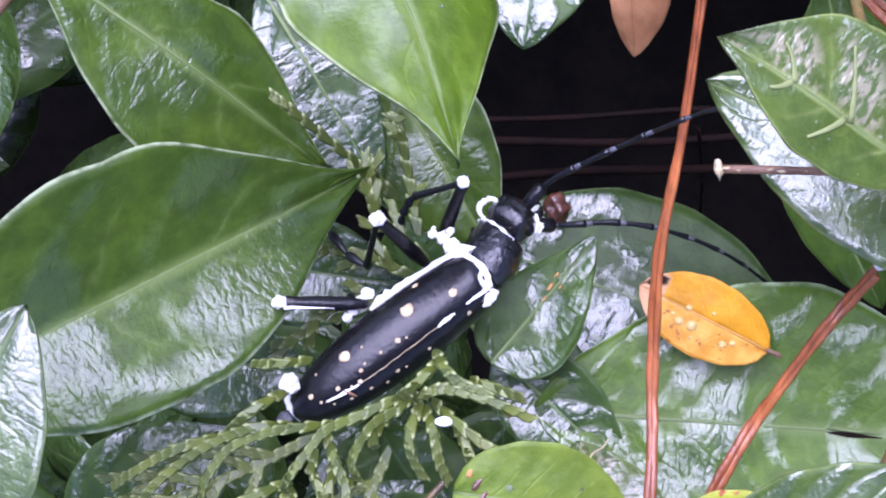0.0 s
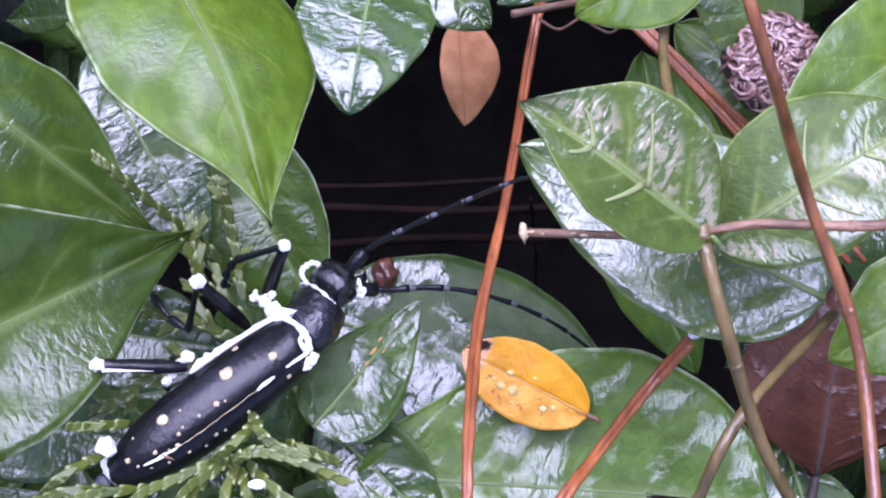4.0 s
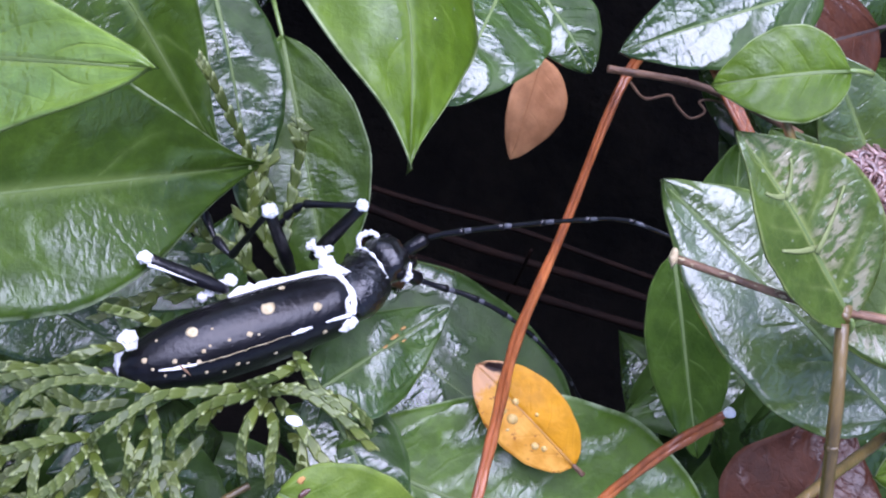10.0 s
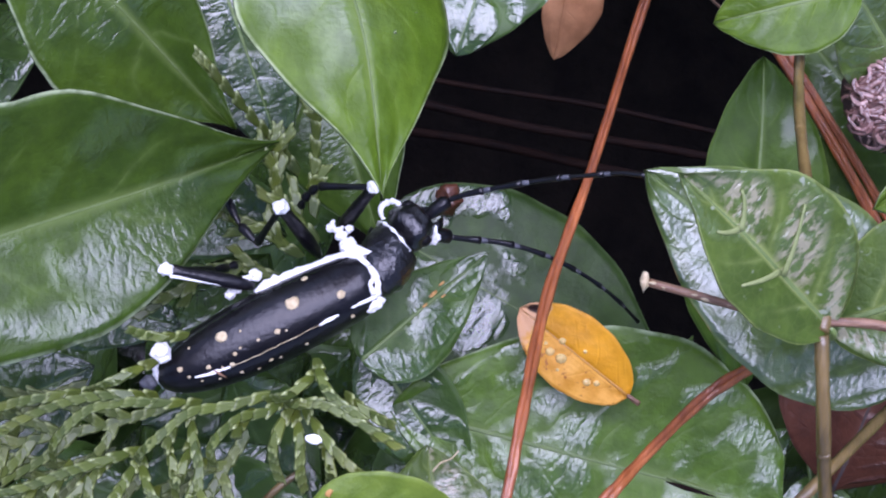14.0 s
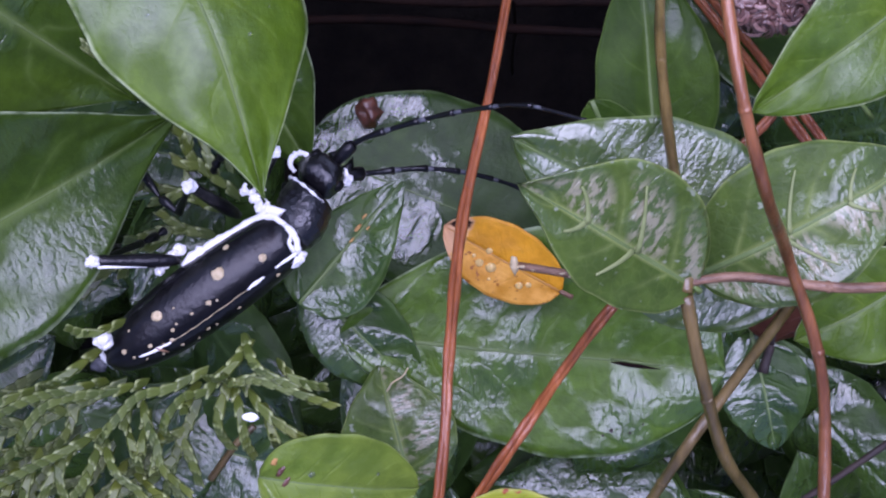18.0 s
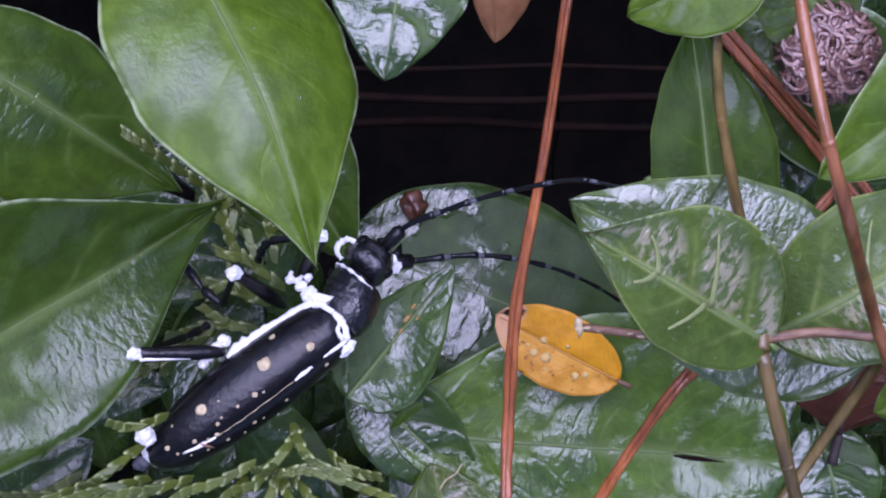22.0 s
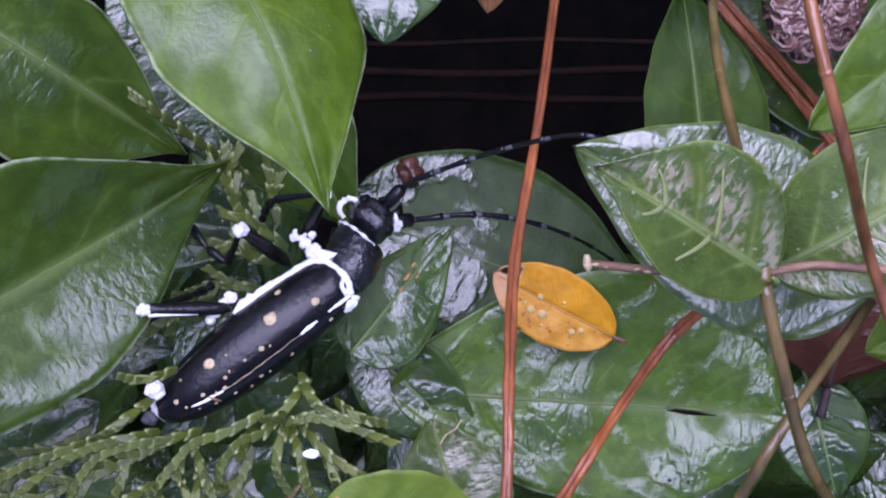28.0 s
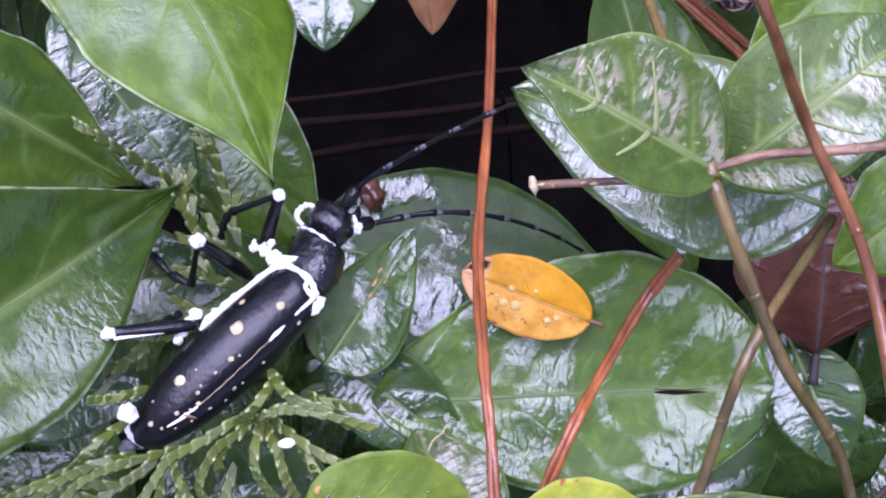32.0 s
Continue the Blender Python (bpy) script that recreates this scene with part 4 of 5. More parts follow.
def collar(bm):
    """A thin ragged ring of mould behind the head."""
    y = dn.cross(Vector((0, 0, 1))).normalized()
    z = y.cross(dn)
    arc = [radians(-40 + 230 * i / 30) for i in range(31)]
    tube(bm, [neck - dn * 0.0003 + 0.00305 * (math.cos(a) * y + math.sin(a) * z) for a in arc], [0.00016 + 0.00009 * math.sin(i * 1.7) for i in range(31)], 7)


bpart("mould", FUNGUS, collar)
for p, r, s in TUFTS:
    tuft(p, r, s)
bridge = [case_at(0.97, 140)[0], case_at(1.0, 128)[0] + Vector((0.0004, 0.0006, 0.0002)), on_beetle((5.8, 5.9, 13.0)), on_beetle((4.9, 6.9, 12.4))]
bpart("mould", FUNGUS, lambda bm: tube(bm, bridge, [0.00042, 0.0005, 0.00055, 0.0004], 9))
tail_line = [on_beetle(p) for p in ((-13.3, -8.2, 17.2), (-13.6, -9.4, 16.6), (-13.3, -10.6, 15.8), (-12.6, -11.8, 15.0))]
bpart("mould", FUNGUS, lambda bm: tube(bm, tail_line, [0.00042, 0.00034, 0.0003, 0.0002], 8))
# flat grey blob drawn for a film of water at the tail
bpart("water_film", BAND, lambda bm: blob(bm, on_beetle((-14.3, -11.4, 14.6)), (0.0011, 0.0008, 0.0002), seed=4, rough=0.6), label="thin grey film of water")
bpart("chaff", TWIG, lambda bm: tube(bm, [case_at(0.235 + 0.03 * t, 58 - 22 * t, 0.0002)[0] for t in (0, 0.5, 1)], [0.00008, 0.00017, 0.00009], 6), label="tan speck of chaff")
for k, a in enumerate(ARCS):
    mould_arc(*a, seed=k)


def limb(name, joints, radii, material=None, label="", parent=None):
    """A leg or antenna of segments between joints (mm)."""
    owner = parent
    for k in range(len(joints) - 1):
        a, b = on_beetle(joints[k]), on_beetle(joints[k + 1])
        r = radii[k] * MM
        bm = bmesh.new()
        pts = [a.lerp(b, t) for t in (0, 0.1, 0.3, 0.6, 0.85, 0.95, 1)]
        nm = name[k] if isinstance(name, (list, tuple)) else name
        shape = (0.45, 0.6, 0.85, 1.2, 1.25, 0.95, 0.5) if nm == "tarsus" else (0.55, 0.85, 1.1, 1.0, 0.85, 0.95, 0.7) if nm == "leg" else (0.8, 0.85, 0.75, 0.8, 0.95, 1.15, 0.8)
        tube(bm, pts, [r * q for q in shape], 10, 0.85)
        ob = part(nm, bm, material or SHELL, owner or beetle, label if owner is None else "")
        if owner is None:
            owner = ob
    return owner


LEG = ["leg", "tibia", "tarsus", "tarsus", "tarsus", "claw"]
for joints in LEGS:
    limb(LEG, joints, (0.78, 0.48, 0.46, 0.44, 0.40, 0.24))
edge = [on_beetle(p) for p in ((-12.9, 0.9, 17.0), (-11.6, 0.75, 16.9), (-9.8, 0.55, 16.5), (-7.5, 0.3, 16.0))]
bpart("mould", FUNGUS, lambda bm: tube(bm, edge, [0.0003, 0.00016, 0.0001, 0.00004], 7))


def antenna(points, r0, r1, count):
    line = smooth_line(points, 24)
    step = (len(line) - 1) / count
    owner = None
    for k in range(count):
        seg = [binv @ line[int(round(k * step + (step * t)))] for t in (0, 0.12, 0.5, 0.88, 1)]
        r = MM * (r0 + (r1 - r0) * k / (count - 1)) * (1.7 if k == 0 else 1.0)
        bm = bmesh.new()
        tube(bm, seg, [r * q for q in ((0.65, 0.95, 1.15, 1.2, 0.75) if k == 0 else (0.75, 0.85, 0.85, 1.05, 1.25))], 9)
        ob = part("antenna" if owner is None else "segment", bm, SHELL, owner or beetle)
        if owner is None:
            owner = ob
        if k > 1:
            bm = bmesh.new()
            tube(bm, [seg[0].lerp(seg[1], 0.2), seg[0].lerp(seg[1], 0.5), seg[0].lerp(seg[1], 1.0), seg[0].lerp(seg[2], 0.5)], [r * 0.85, r * 0.92, r * 0.93, r * 0.8], 9)
            part("grey_band", bm, BAND, owner)


for a in ANTENNAE:
    antenna(*a)


# ---- cypress spray ----
def scale_chain(bm, line, r0, r1, seed=0):
    """A flat rope of overlapping scale leaves: each joint flares, and its two side leaves end in pale tips, wet glint
    painted in.
    """
    tip_mark = bm.verts.layers.float.get("tip") or bm.verts.layers.float.new("tip")
    length = sum((b - a).length for a, b in zip(line, line[1:]))
    n = max(2, int(length / (1.5 * MM)))
    # outline of one joint across the rope: keel, furrow, side leaf, and flat underneath
    outline = [(1.0, 0.0, 1.0), (0.80, 0.24, 0.8), (0.52, 0.30, 0.15), (0.40, 0.24, 0.0), (0.0, 0.44, 0.35), (-0.40, 0.24, 0.0), (-0.52, 0.30, 0.15), (-0.80, 0.24, 0.8), (-1.0, 0.0, 1.0), (0.0, -0.30, 0.0)]
    for k in range(n):
        t = (k + 0.5) / n * (len(line) - 1)
        i = min(int(t), len(line) - 2)
        p = line[i].lerp(line[i + 1], t - i)
        d = (line[i + 1] - line[i]).normalized()
        j = noise.noise(Vector((k * 1.3, 2.1, seed)))
        y = (Vector((0, 0, 1)).cross(d).normalized() + Vector((0, 0, 0.25 * j))).normalized()
        z = d.cross(y)
        w = MM * (r0 + (r1 - r0) * k / n) * (1.0 + 0.12 * j)
        step = length / n
        shift = 0.24 * step * (1 if seed % 2 else -1)
        rings = []
        for q, (s, wide, mark) in enumerate(((-0.78, 0.66, 0.0), (-0.25, 0.88, 0.0), (0.15, 1.0, 0.1), (0.44, 1.03, 0.85), (0.62, 0.80, 1.0))):
            ring = []
            for a, h, m in outline:
                out = 0.06 * step * (m if q > 2 else 0)
                v = bm.verts.new(p + d * (s * step + out + shift * a - (0.16 * step * (1 - m) if q > 2 else 0)) + y * a * w * wide + z * (h * w * (0.75 + 0.3 * wide) + 0.05 * w * q))
                v[tip_mark] = mark * m
                ring.append(v)
            rings.append(ring)
        for a, b in zip(rings, rings[1:]):
            for q in range(10):
                bm.faces.new((a[q], a[(q + 1) % 10], b[(q + 1) % 10], b[q]))
        bm.faces.new(rings[-1])


SPRAY_A = [
    [(-8.1, -12.2, 19.6), (-11.8, -11.9, 23.5), (-15.0, -12.2, 23.1), (-18.7, -13.3, 22.4), (-21.0, -15.2, 21.9), (-22.7, -17.6, 21.4), (-23.2, -19.9, 19.4)],
    [(-12.8, -11.9, 19.1), (-16.0, -11.5, 23.0), (-19.8, -12.4, 22.2), (-23.4, -13.9, 21.5), (-26.9, -16.0, 20.8), (-29.2, -17.9, 20.2), (-31.2, -20.0, 18.2)],
    [(-19.7, -12.4, 18.0), (-23.8, -12.9, 21.5), (-27.5, -14.1, 20.8), (-31.1, -15.8, 20.0), (-33.4, -17.0, 18.2)],
]
SPRAY_A += [
    [(-13.3, -8.2, 19.2), (-15.8, -9.4, 23.1), (-17.9, -10.8, 22.7), (-19.4, -11.8, 20.6)],
    [(-10.3, -5.1, 19.6), (-13.2, -4.9, 23.6), (-16.1, -4.8, 21.4)],
]
SPRAY_B = [
    [(-0.7, -9.7, 24.3), (-4.7, -11.1, 25.6), (-8.4, -12.4, 23.9), (-10.9, -14.8, 23.5), (-13.0, -17.1, 23.1), (-13.9, -18.6, 21.2)],
    [(-13.8, -18.0, 18.8), (-17.7, -19.1, 22.2), (-21.2, -20.8, 21.5), (-24.8, -22.7, 20.8), (-28.4, -24.3, 20.0), (-30.7, -25.5, 18.2)],
    [(-21.6, -20.9, 17.2), (-23.0, -24.2, 21.0), (-23.8, -27.7, 18.9)],
    [(-18.3, -20.1, 17.8), (-19.7, -22.6, 21.7), (-21.1, -25.1, 21.3), (-22.5, -26.7, 19.2)],
    [(-16.9, -19.3, 18.1), (-18.5, -21.6, 21.9), (-18.1, -25.6, 21.8), (-17.4, -29.8, 19.9)],
]
SPRAY_B += [
    [(-25.1, -23.4, 16.4), (-25.7, -25.1, 20.4), (-28.3, -28.0, 18.2)],
    [(-13.9, -18.9, 18.7), (-15.2, -21.8, 22.6), (-16.6, -23.9, 22.2), (-19.5, -26.4, 21.5), (-22.9, -28.7, 20.8), (-26.0, -31.1, 18.3)],
    [(-16.7, -24.0, 17.9), (-15.3, -25.5, 22.3), (-15.8, -29.5, 20.2)],
    [(-19.6, -26.6, 17.2), (-20.0, -28.6, 21.3), (-20.1, -31.7, 19.3)],
    [(-23.0, -29.1, 16.5), (-23.7, -31.4, 20.4), (-24.2, -34.2, 18.4)],
]
SPRAY_C = [
    [(-13.8, -18.7, 18.7), (-12.1, -21.3, 23.1), (-9.7, -23.8, 23.3), (-8.2, -27.6, 21.6)],
    [(-11.7, -22.0, 18.8), (-12.7, -24.7, 22.9), (-13.7, -26.6, 22.6), (-13.3, -29.5, 20.7)],
    [(-10.4, -23.5, 18.9), (-7.0, -24.6, 23.6), (-4.7, -26.9, 22.0)],
    [(-9.1, -13.1, 19.5), (-7.7, -15.9, 23.9), (-7.0, -18.1, 23.9), (-6.5, -21.2, 23.8), (-3.6, -25.3, 22.2)],
]
SPRAY_C += [
    [(-10.5, -15.0, 19.2), (-11.0, -17.2, 21.6)],
    [(-8.4, -15.8, 19.5), (-8.8, -19.0, 23.6), (-9.3, -20.7, 21.7)],
    [(-11.1, -17.1, 19.1), (-9.6, -18.9, 23.5), (-9.4, -22.2, 21.6)],
    [(-7.0, -18.3, 19.6), (-7.4, -20.7, 23.7), (-7.7, -22.5, 21.8)],
]
SPRAY_D = [
    [(1.5, -9.2, 26.7), (-0.2, -10.5, 29.0), (-2.9, -11.9, 26.4), (-5.0, -14.2, 25.0), (-5.9, -16.1, 24.2), (-5.7, -18.0, 22.3)],
    [(-2.0, -11.7, 22.5), (-3.1, -13.2, 26.1), (-3.3, -14.5, 24.0)],
    [(2.2, -10.0, 26.7), (1.0, -13.1, 29.4), (1.0, -15.5, 28.6), (1.8, -17.9, 26.9)],
    [(2.6, -10.7, 26.8), (3.6, -13.0, 31.1), (3.9, -15.7, 31.1), (4.5, -18.2, 29.2)],
    [(1.0, -10.0, 25.9), (3.2, -8.9, 31.2), (5.5, -8.7, 31.4), (9.9, -10.3, 31.8), (13.7, -12.6, 30.2)],
]
SPRAY_D += [
    [(3.4, -10.0, 26.9), (6.1, -12.2, 31.4), (8.8, -14.6, 31.6), (10.8, -15.9, 31.8), (12.0, -17.9, 30.0)],
    [(4.2, -4.9, 27.1), (5.4, -6.6, 31.5), (6.8, -8.1, 31.6), (9.2, -9.4, 31.8), (11.6, -12.1, 30.1)],
    [(4.7, -5.8, 27.1), (2.1, -8.0, 31.1), (-0.4, -9.6, 27.2)],
    [(5.7, -13.0, 27.0), (6.9, -14.8, 31.4), (7.0, -17.0, 29.5)],
    [(7.7, -8.3, 27.3), (10.3, -9.0, 31.9), (12.8, -10.3, 30.2)],
]


def cypress_spray(ropes, seed, r=0.62):
    """A flat spray: each branchlet is a rope of scales that leaves the one before it."""
    o = vec(ropes[0][0])
    ob = thing("cypress_spray", "wet olive-green cypress spray of scale leaves", "conifer spray", Matrix.Translation(o), "cypress sprays under the beetle")
    for k, pts in enumerate(ropes):
        line = [p - o for p in smooth_line(pts, 6)]
        bm = bmesh.new()
        tube(bm, line[:-1], r * 0.5 * MM, 8, 0.5)
        scale_chain(bm, line, r * 1.06, r * 0.8, seed + k)
        tagged(part("axis" if k == 0 else "branchlet", bm, SCALE, ob), kind="stuff")
    return ob


for k, ropes in enumerate((SPRAY_A, SPRAY_B, SPRAY_C, SPRAY_D)):
    cypress_spray(ropes, 11 + 20 * k)


def wild_spray(points, seed, count, length, r=0.64):
    """A spray away from the beetle, with alternate branchlets."""
    rnd = random.Random(seed)
    line = smooth_line(points, 6)
    ropes = [points]
    for k in range(count):
        i = 3 + int((len(line) - 5) * k / count)
        d = (line[i + 1] - line[i]).normalized()
        y = Vector((0, 0, 1)).cross(d).normalized() * (1 if k % 2 else -1)
        a, ln = rnd.uniform(0.5, 0.85), rnd.uniform(*length) * (1 - 0.4 * k / count)
        way = d * math.cos(a) + y * math.sin(a)
        p = line[i] / MM
        ropes.append([tuple(p), tuple(p + way * ln * 0.5 + Vector((0, 0, 0.5))), tuple(p + way * ln + d * ln * 0.2 - Vector((0, 0, 0.8)))])
    return cypress_spray(ropes, seed, r)


wild_spray([(-18, -20, 13), (-26, -24, 15), (-34, -30, 14), (-42, -37, 12)], 3, 10, (6, 11))
wild_spray([(-14, -22, 13), (-19, -29, 14), (-24, -36, 13), (-28, -44, 12)], 5, 10, (6, 11))
wild_spray([(-8, -20, 15), (-11, -26, 17), (-13, -33, 16), (-16, -42, 14)], 21, 10, (6, 11))
wild_spray([(-20, -22, 15), (-25, -28, 17), (-30, -36, 16), (-33, -44, 14)], 23, 10, (6, 11))
wild_spray([(-12, -14, 14), (-20, -17, 16), (-29, -20, 16), (-38, -26, 14)], 25, 10, (6, 10))
wild_spray([(-3, -16, 16), (-6, -22, 18), (-8, -29, 17), (-9, -37, 15)], 27, 8, (5, 8))
wild_spray([(-22, -13, 12), (-30, -17, 13), (-38, -22, 12), (-46, -26, 10)], 7, 9, (5, 9))
wild_spray([(-1.5, 13, 0), (-5.5, 17.2, 3), (-11.4, 23.3, 9), (-13.2, 25, 10)], 8, 1, (2, 3), 0.72)
wild_spray([(1, 8, 1), (0.5, 15, 1), (0, 21, 3), (-0.6, 22, 3)], 9, 2, (2, 3), 0.72)
wild_spray([(2, 5, 2), (-3, 10, 3), (-4, 14, 4), (-4, 18, 4)], 12, 5, (3, 5), 0.7)
wild_spray([(0, 3, 1), (-5, 6, 3), (-9, 7, 3), (-12, 8, 3)], 13, 4, (2.5, 4), 0.7)
wild_spray([(-2, 0, 0), (-8, 1, 1), (-13, -2, 3), (-18, -6, 5)], 14, 5, (2.5, 4), 0.7)


# ---- small things ----
def flower_head(c, r):
    ob = thing("dead_flower_head", "withered brown-purple flower head with curled dry petals", "flower head", Matrix.Translation(vec(c)))
    bm = bmesh.new()
    blob(bm, (0, 0, -0.15 * r * MM), (r * MM * 0.82, r * MM * 0.82, r * MM * 0.55), seed=5, rough=0.2, seg=20, rings=12)
    part("core", bm, CORE, ob)
    rnd = random.Random(4)
    for k in range(290):
        a, q = k * 2.39996, math.sqrt((k + 0.5) / 290)
        p = Vector((math.cos(a) * q, math.sin(a) * q, 0.6 * math.sqrt(max(0, 1 - q * q)))) * r * MM * 0.9
        e = rnd.uniform(0, 6.28)
        way, off = Vector((math.cos(e), math.sin(e), 0)), Vector((-math.sin(e), math.cos(e), 0))
        ln, turn = r * MM * rnd.uniform(0.30, 0.50), rnd.choice((-1, 1)) * rnd.uniform(2.0, 4.6)
        pts, rnd_lift = [], rnd.uniform(0.02, 0.2)
        for j in range(7):
            t = j / 6 - 0.5
            w = p * 0.86 + way * ln * math.sin(turn * t) / turn * 1.6 + off * ln * 0.6 * (math.cos(turn * t) - 0.9)
            over = math.hypot(w.x, w.y) / (0.93 * r * MM)
            if over > 1:
                w = Vector((w.x / over, w.y / over, w.z))
            dome = 0.6 * r * MM * math.sqrt(max(0.02, 1 - min(1, (w.x ** 2 + w.y ** 2) / (r * MM) ** 2)))
            pts.append(Vector((w.x, w.y, dome * 0.85 + r * MM * (rnd_lift - 0.5 * t * t))))
        bm = bmesh.new()
        tube(bm, pts, [r * MM * s for s in (0.012, 0.030, 0.044, 0.048, 0.042, 0.030, 0.010)], 6, 0.4)
        part("petal", bm, CONE if k % 3 else CONE_PALE, ob)


flower_head((63.5, 28.5, 14), 6.2)

bud = thing("bud", "small brown bud on a dark leaf", "bud", Matrix.Translation(vec((17.4, 10.5, -22))))
bm = bmesh.new()
blob(bm, (0, 0, 0), (0.0015, 0.0018, 0.0014), seed=2, rough=0.6, seg=16, rings=10)
part("scale", bm, BUD, bud)

for u, v, r in DROPS:
    at = on_leaf(yellow_leaf, u, v)
    ob = thing("water_drop", "clear water drop on the yellow leaf", "water drop", Matrix.Translation(at), "water drops")
    bm = bmesh.new()
    blob(bm, (0, 0, 0.12 * r * MM), (r * MM * 1.1, r * MM, r * MM * 0.7), seed=u * 9, rough=0.15, seg=16, rings=10)
    part("bead", bm, AMBER, ob)

for owner, label, spots in ((fresh_leaf, "tiny water drop on the fresh green leaf", ((0.62, 0.35, 0.2), (0.5, -0.45, 0.16), (0.7, -0.2, 0.14), (0.42, 0.2, 0.15), (0.56, 0.6, 0.13))),
                            (young_leaf, "small water drop on the bright leaf", ((0.3, 0.2, 0.4), (0.55, -0.3, 0.22), (0.7, 0.35, 0.2)))):
    for u, v, r in spots:
        ob = thing("water_drop", label, "water drop", Matrix.Translation(on_leaf(owner, u, v)), "water drops")
        bm = bmesh.new()
        blob(bm, (0, 0, 0.1 * r * MM), (r * MM, r * MM * 0.9, r * MM * 0.5), seed=u * 7, rough=0.2, seg=14, rings=8)
        part("bead", bm, WATER, ob)

oval_inv = oval_leaf.matrix_world.inverted()
for u, v, r in ((0.58, 0.12, 0.4), (0.66, 0.22, 0.28), (0.5, 0.02, 0.25), (0.62, -0.1, 0.2)):
    bm = bmesh.new()
    blob(bm, oval_inv @ on_leaf(oval_leaf, u, v) + Vector((0, 0, 0.00003)), (r * MM * 1.6, r * MM * 0.6, r * MM * 0.12), seed=u * 31, rough=0.7, seg=12, rings=6)
    part("stain", bm, STAIN, oval_leaf, "small orange-brown stain")



def fleck(owner, u, v, size, material, name, label="", turn=0.0):
    """A small flat mark that lies on a blade."""
    bm = bmesh.new()
    p = owner.matrix_world.inverted() @ on_leaf(owner, u, v) + Vector((0, 0, 0.00005))
    blob(bm, p, [k * MM for k in size], Matrix.Rotation(turn, 3, 'Z'), seed=u * 23 + v, rough=0.6, seg=14, rings=8)
    part(name, bm, material, owner, label)


for u, v, size in ((0.07, 0.62, (0.5, 0.28, 0.06)), (0.12, 0.28, (0.8, 0.3, 0.08)), (0.16, -0.02, (0.75, 0.25, 0.08))):
    fleck(young_leaf, u, v, size, STAIN if v > 0.5 else BUD, "scar", "dry brown scar", 1.1)
fleck(lime_leaf, 0.14, 0.34, (1.15, 0.85, 0.08), BUD, "rot_spot", "red-brown rotten spot")
fleck(lime_leaf, 0.14, 0.34, (0.45, 0.32, 0.13), CREAM, "rot_spot", "pale centre of a rotten spot")
for u, v, r in ((0.72, -0.73, 0.26), (0.77, -0.78, 0.2), (0.70, -0.77, 0.16), (0.80, -0.70, 0.15)):
    fleck(broad_leaf, u, v, (r, r * 0.8, 0.06), BARK, "speck", "tiny dark speck")
straw = [(18.4, -20.6, 2.6), (19.2, -19.4, 2.9), (20.4, -18.8, 2.6), (21.2, -18.0, 1.6)]
stick(straw, 0.12, 0.08, CREAM, "tiny pale straw on a wet leaf", "straw", "straw")

# a slit in the broad leaf, its dark gap painted as a near-black strip, and a raised lip
bm = bmesh.new()
seam = [on_leaf(broad_leaf, 0.70 + 0.13 * t, -0.02 - 0.03 * t) + Vector((0, 0, 0.00012)) for t in (0, 0.2, 0.4, 0.6, 0.8, 1)]
binv_leaf = broad_leaf.matrix_world.inverted()
tube(bm, [binv_leaf @ p for p in seam], [0.00005, 0.00022, 0.0003, 0.00024, 0.00014, 0.00004], 8, 0.3)
part("slit", bm, GAP_SHADE, broad_leaf, "narrow slit in the blade, its dark gap a painted strip")
bm = bmesh.new()
tube(bm, [binv_leaf @ (p + Vector((0, 0.0005, 0.0001))) for p in seam], [0.00005, 0.00018, 0.0002, 0.00018, 0.0001, 0.00004], 6, 0.6)
part("lip", bm, MIDRIB, broad_leaf)

pet = thing("fallen_petal", "tiny white fallen petal on the cypress", "petal", Matrix.Translation(vec((5.1, -11.6, 35))))
bm = bmesh.new()
blob(bm, (0, 0, 0), (0.0009, 0.0005, 0.0002), seed=8, rough=0.3)
part("blade", bm, FUNGUS, pet)


# ---- ground, and hedge leaves added to keep light out of the gaps ----
bm = bmesh.new()
bmesh.ops.create_grid(bm, x_segments=24, y_segments=24, size=200.0)
ground = part("ground", bm, SOIL, None)
ground.location = (0, 0, -0.45)
tagged(ground, "dark soil under the hedge", "ground", kind="structure")


def filler_mass(name, material, count, place, seed, size):
    rnd = random.Random(seed)
    bm = bmesh.new()
    uv = bm.loops.layers.uv.new("UVMap")
    for _ in range(count):
        x, y, z = place(rnd)
        ln = rnd.uniform(*size)
        a, tilt, roll = rnd.uniform(0, 360), rnd.uniform(-35, 35), rnd.uniform(-35, 35)
        m = Matrix.Translation(vec((x, y, z))) @ pose(0, 0, 0, roll, tilt, a)
        blade_mesh(bm, ln * MM, ln * MM * rnd.uniform(0.5, 0.62), 0.45, 0.7, 4, ln * 0.06 * MM, 0.12, 0, 0.4, 6, rnd.uniform(0, 50), 0.3, 0.0, 0.0003, 8, 4, m, uv)
    ob = part(name, bm, material, None)
    return tagged(ob, "dense dark green hedge leaves added to block light", "hedge leaves", kind="stuff")


def under(rnd):
    while True:
        x, y = rnd.uniform(-150, 180), rnd.uniform(-140, 160)
        z = rnd.uniform(-170, -32)
        if math.hypot(x - 36, y - 30) < 36 - 0.25 * z or math.hypot(x + 40, y - 30) < 22 - 0.22 * z:
            continue
        return x, y, z


def around(rnd):
    while True:
        x, y = rnd.uniform(-170, 210), rnd.uniform(-150, 180)
        if -88 < x < 124 and -84 < y < 100:
            continue
        return x, y, rnd.uniform(-50, 15)


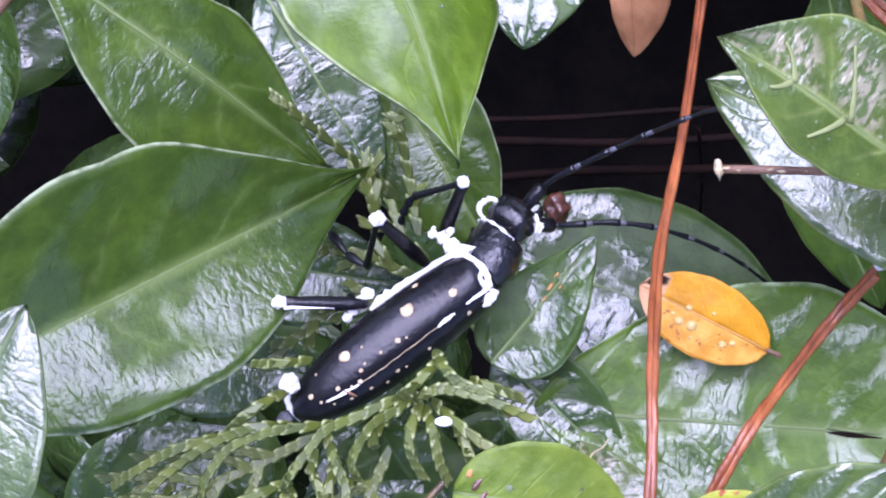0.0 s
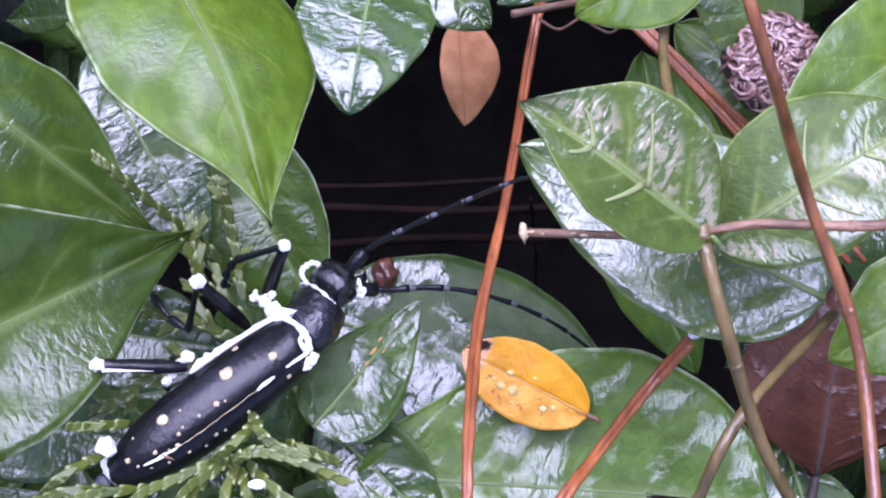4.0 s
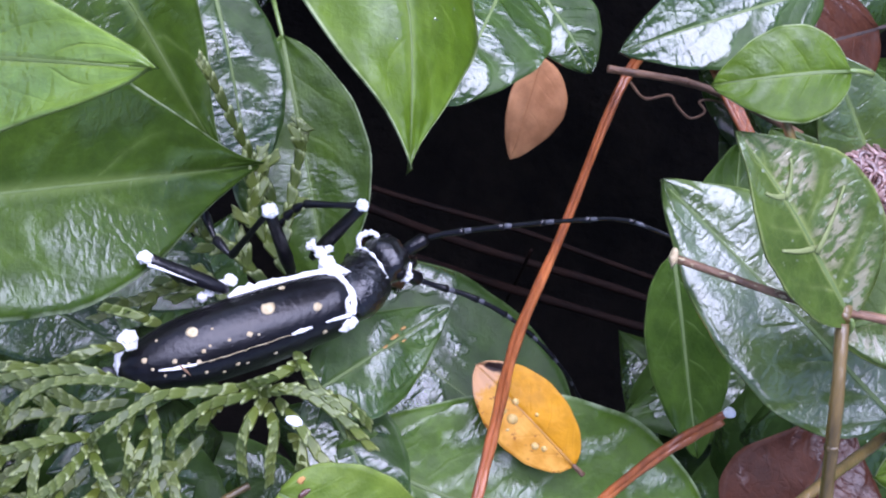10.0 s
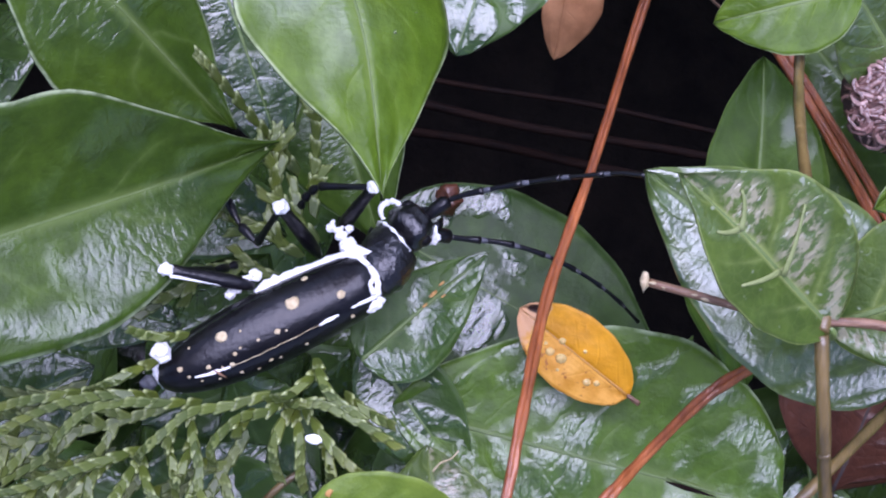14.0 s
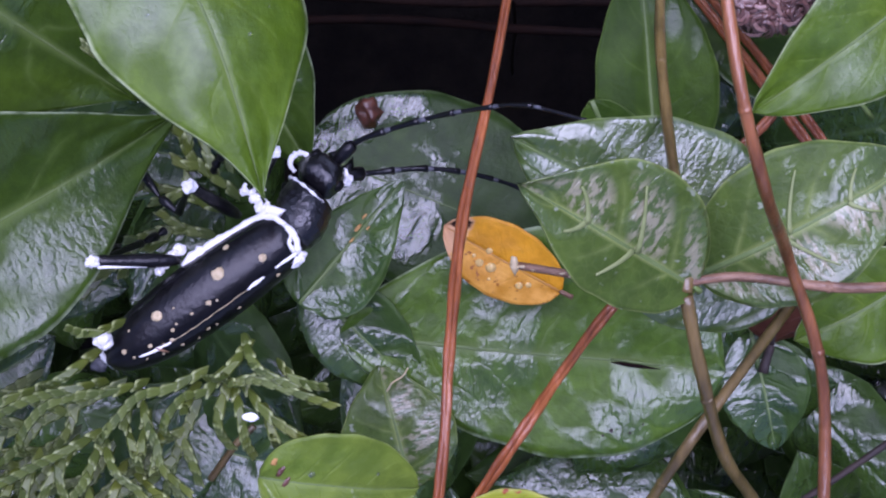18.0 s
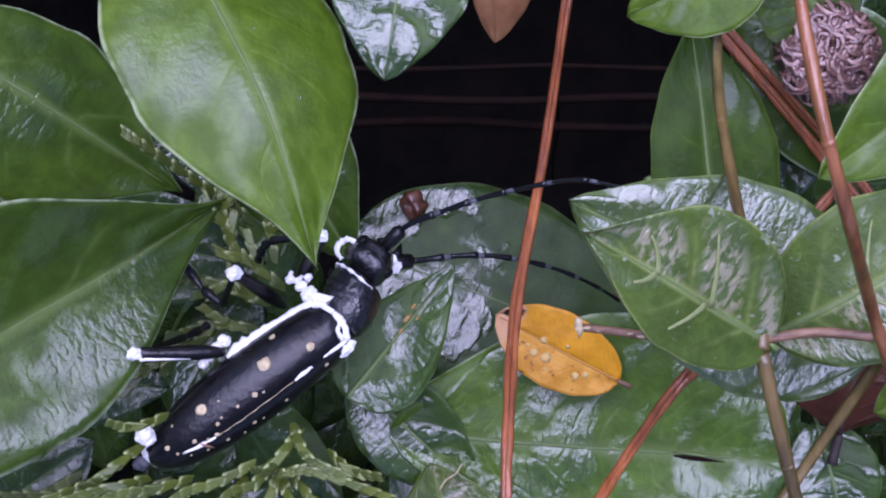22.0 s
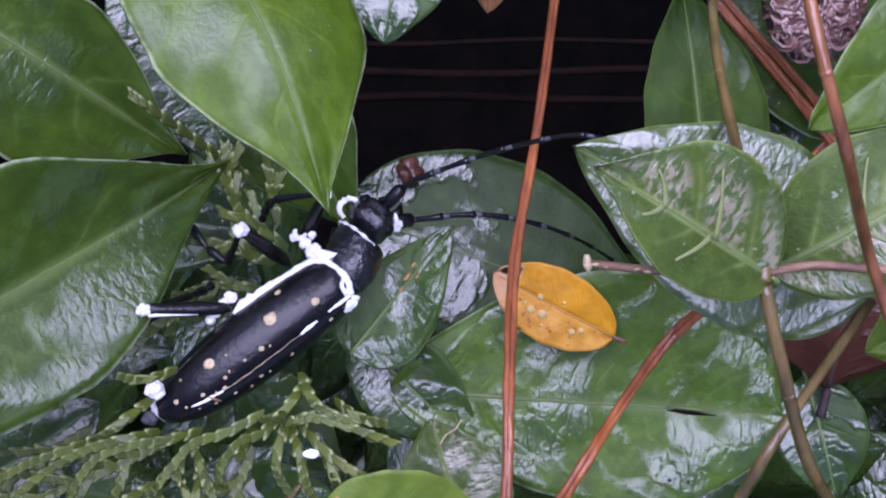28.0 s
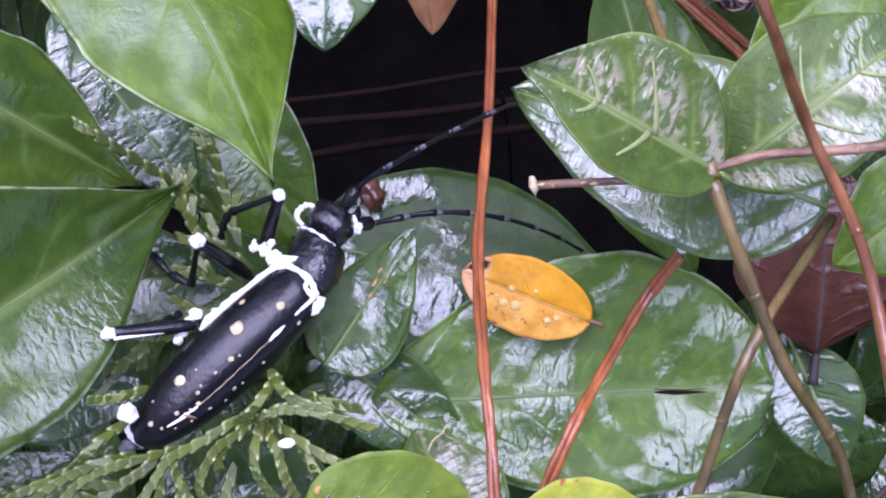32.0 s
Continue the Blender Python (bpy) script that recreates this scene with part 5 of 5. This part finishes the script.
def far(rnd):
    while True:
        x, y = rnd.gauss(20, 300), rnd.gauss(15, 300)
        z = rnd.uniform(-330, 20)
        if -140 < x < 180 + 0.3 * max(0, -z - 120) and -120 < y < 150 + 0.3 * max(0, -z - 120):
            continue
        return x, y, z


# filled in under the modelled leaves so that the gaps go dark
filler_mass("filler_leaves_below", DEEP, 700, under, 3, (24, 42))
# these two masses stand out of view and only block light from the sides
filler_mass("unseen_leaves_around", GREEN, 420, around, 5, (24, 42))
filler_mass("unseen_leaves_beyond", DEEP, 1500, far, 7, (60, 110))


SWAY = {
    "branch": ((0, 0.05, 0.10), (4.5, 0.07, 0.10), (9, 0.30, 0.30), (12, 0.42, 0.52), (14.5, 0.20, 0.0), (17.5, 0.04, -0.35), (21.5, -0.14, -0.06), (25.5, 0.0, 0.0), (30.5, 0.35, 0.05), (32, 0.35, 0.05)),
    "fresh": ((0, 0.15, -0.79), (4.5, 0.10, -0.70), (8, -0.10, -0.40), (12, -0.13, -0.27), (17.5, -0.20, 0.0), (21.5, -0.11, 0.49), (25.5, -0.05, 0.45), (30.5, 0.21, 0.50), (32, 0.21, 0.45)),
    "needle": ((0, 0.3, -0.2), (3, 0.7, -0.6), (4.5, 0.6, -0.6), (7, -0.1, 0.9), (9, -0.4, 0.1), (11, 0.7, -0.6), (12, 1.1, 0.7), (14.5, 0.4, 0.4), (17.5, -0.5, 0.2), (21.5, -0.33, 0.58), (25.5, -0.5, 0.3), (28, -1.2, -0.3), (30.5, -1.0, -0.7), (32, -0.6, -0.7)),
}


def motions():
    """The hanging leaf, the branch of pointed leaves and the broken needle sway by under a millimetre or so."""
    drops = [ob for ob in scene.objects if ob.name.startswith("water_drop") and ob["label"].endswith("fresh green leaf")]
    swaying = {"branch": [forked_leaf, pointed_leaf, mirror_leaf, broken_twig, low_stem, upright_stem], "fresh": [fresh_leaf] + drops, "needle": [broken_needle, bead]}
    for kind, obs in swaying.items():
        for ob in obs:
            rest = ob.matrix_world.copy()
            walk(ob, [(t, Matrix.Translation(vec((x, y, 0))) @ rest) for t, x, y in SWAY[kind]])


motions()
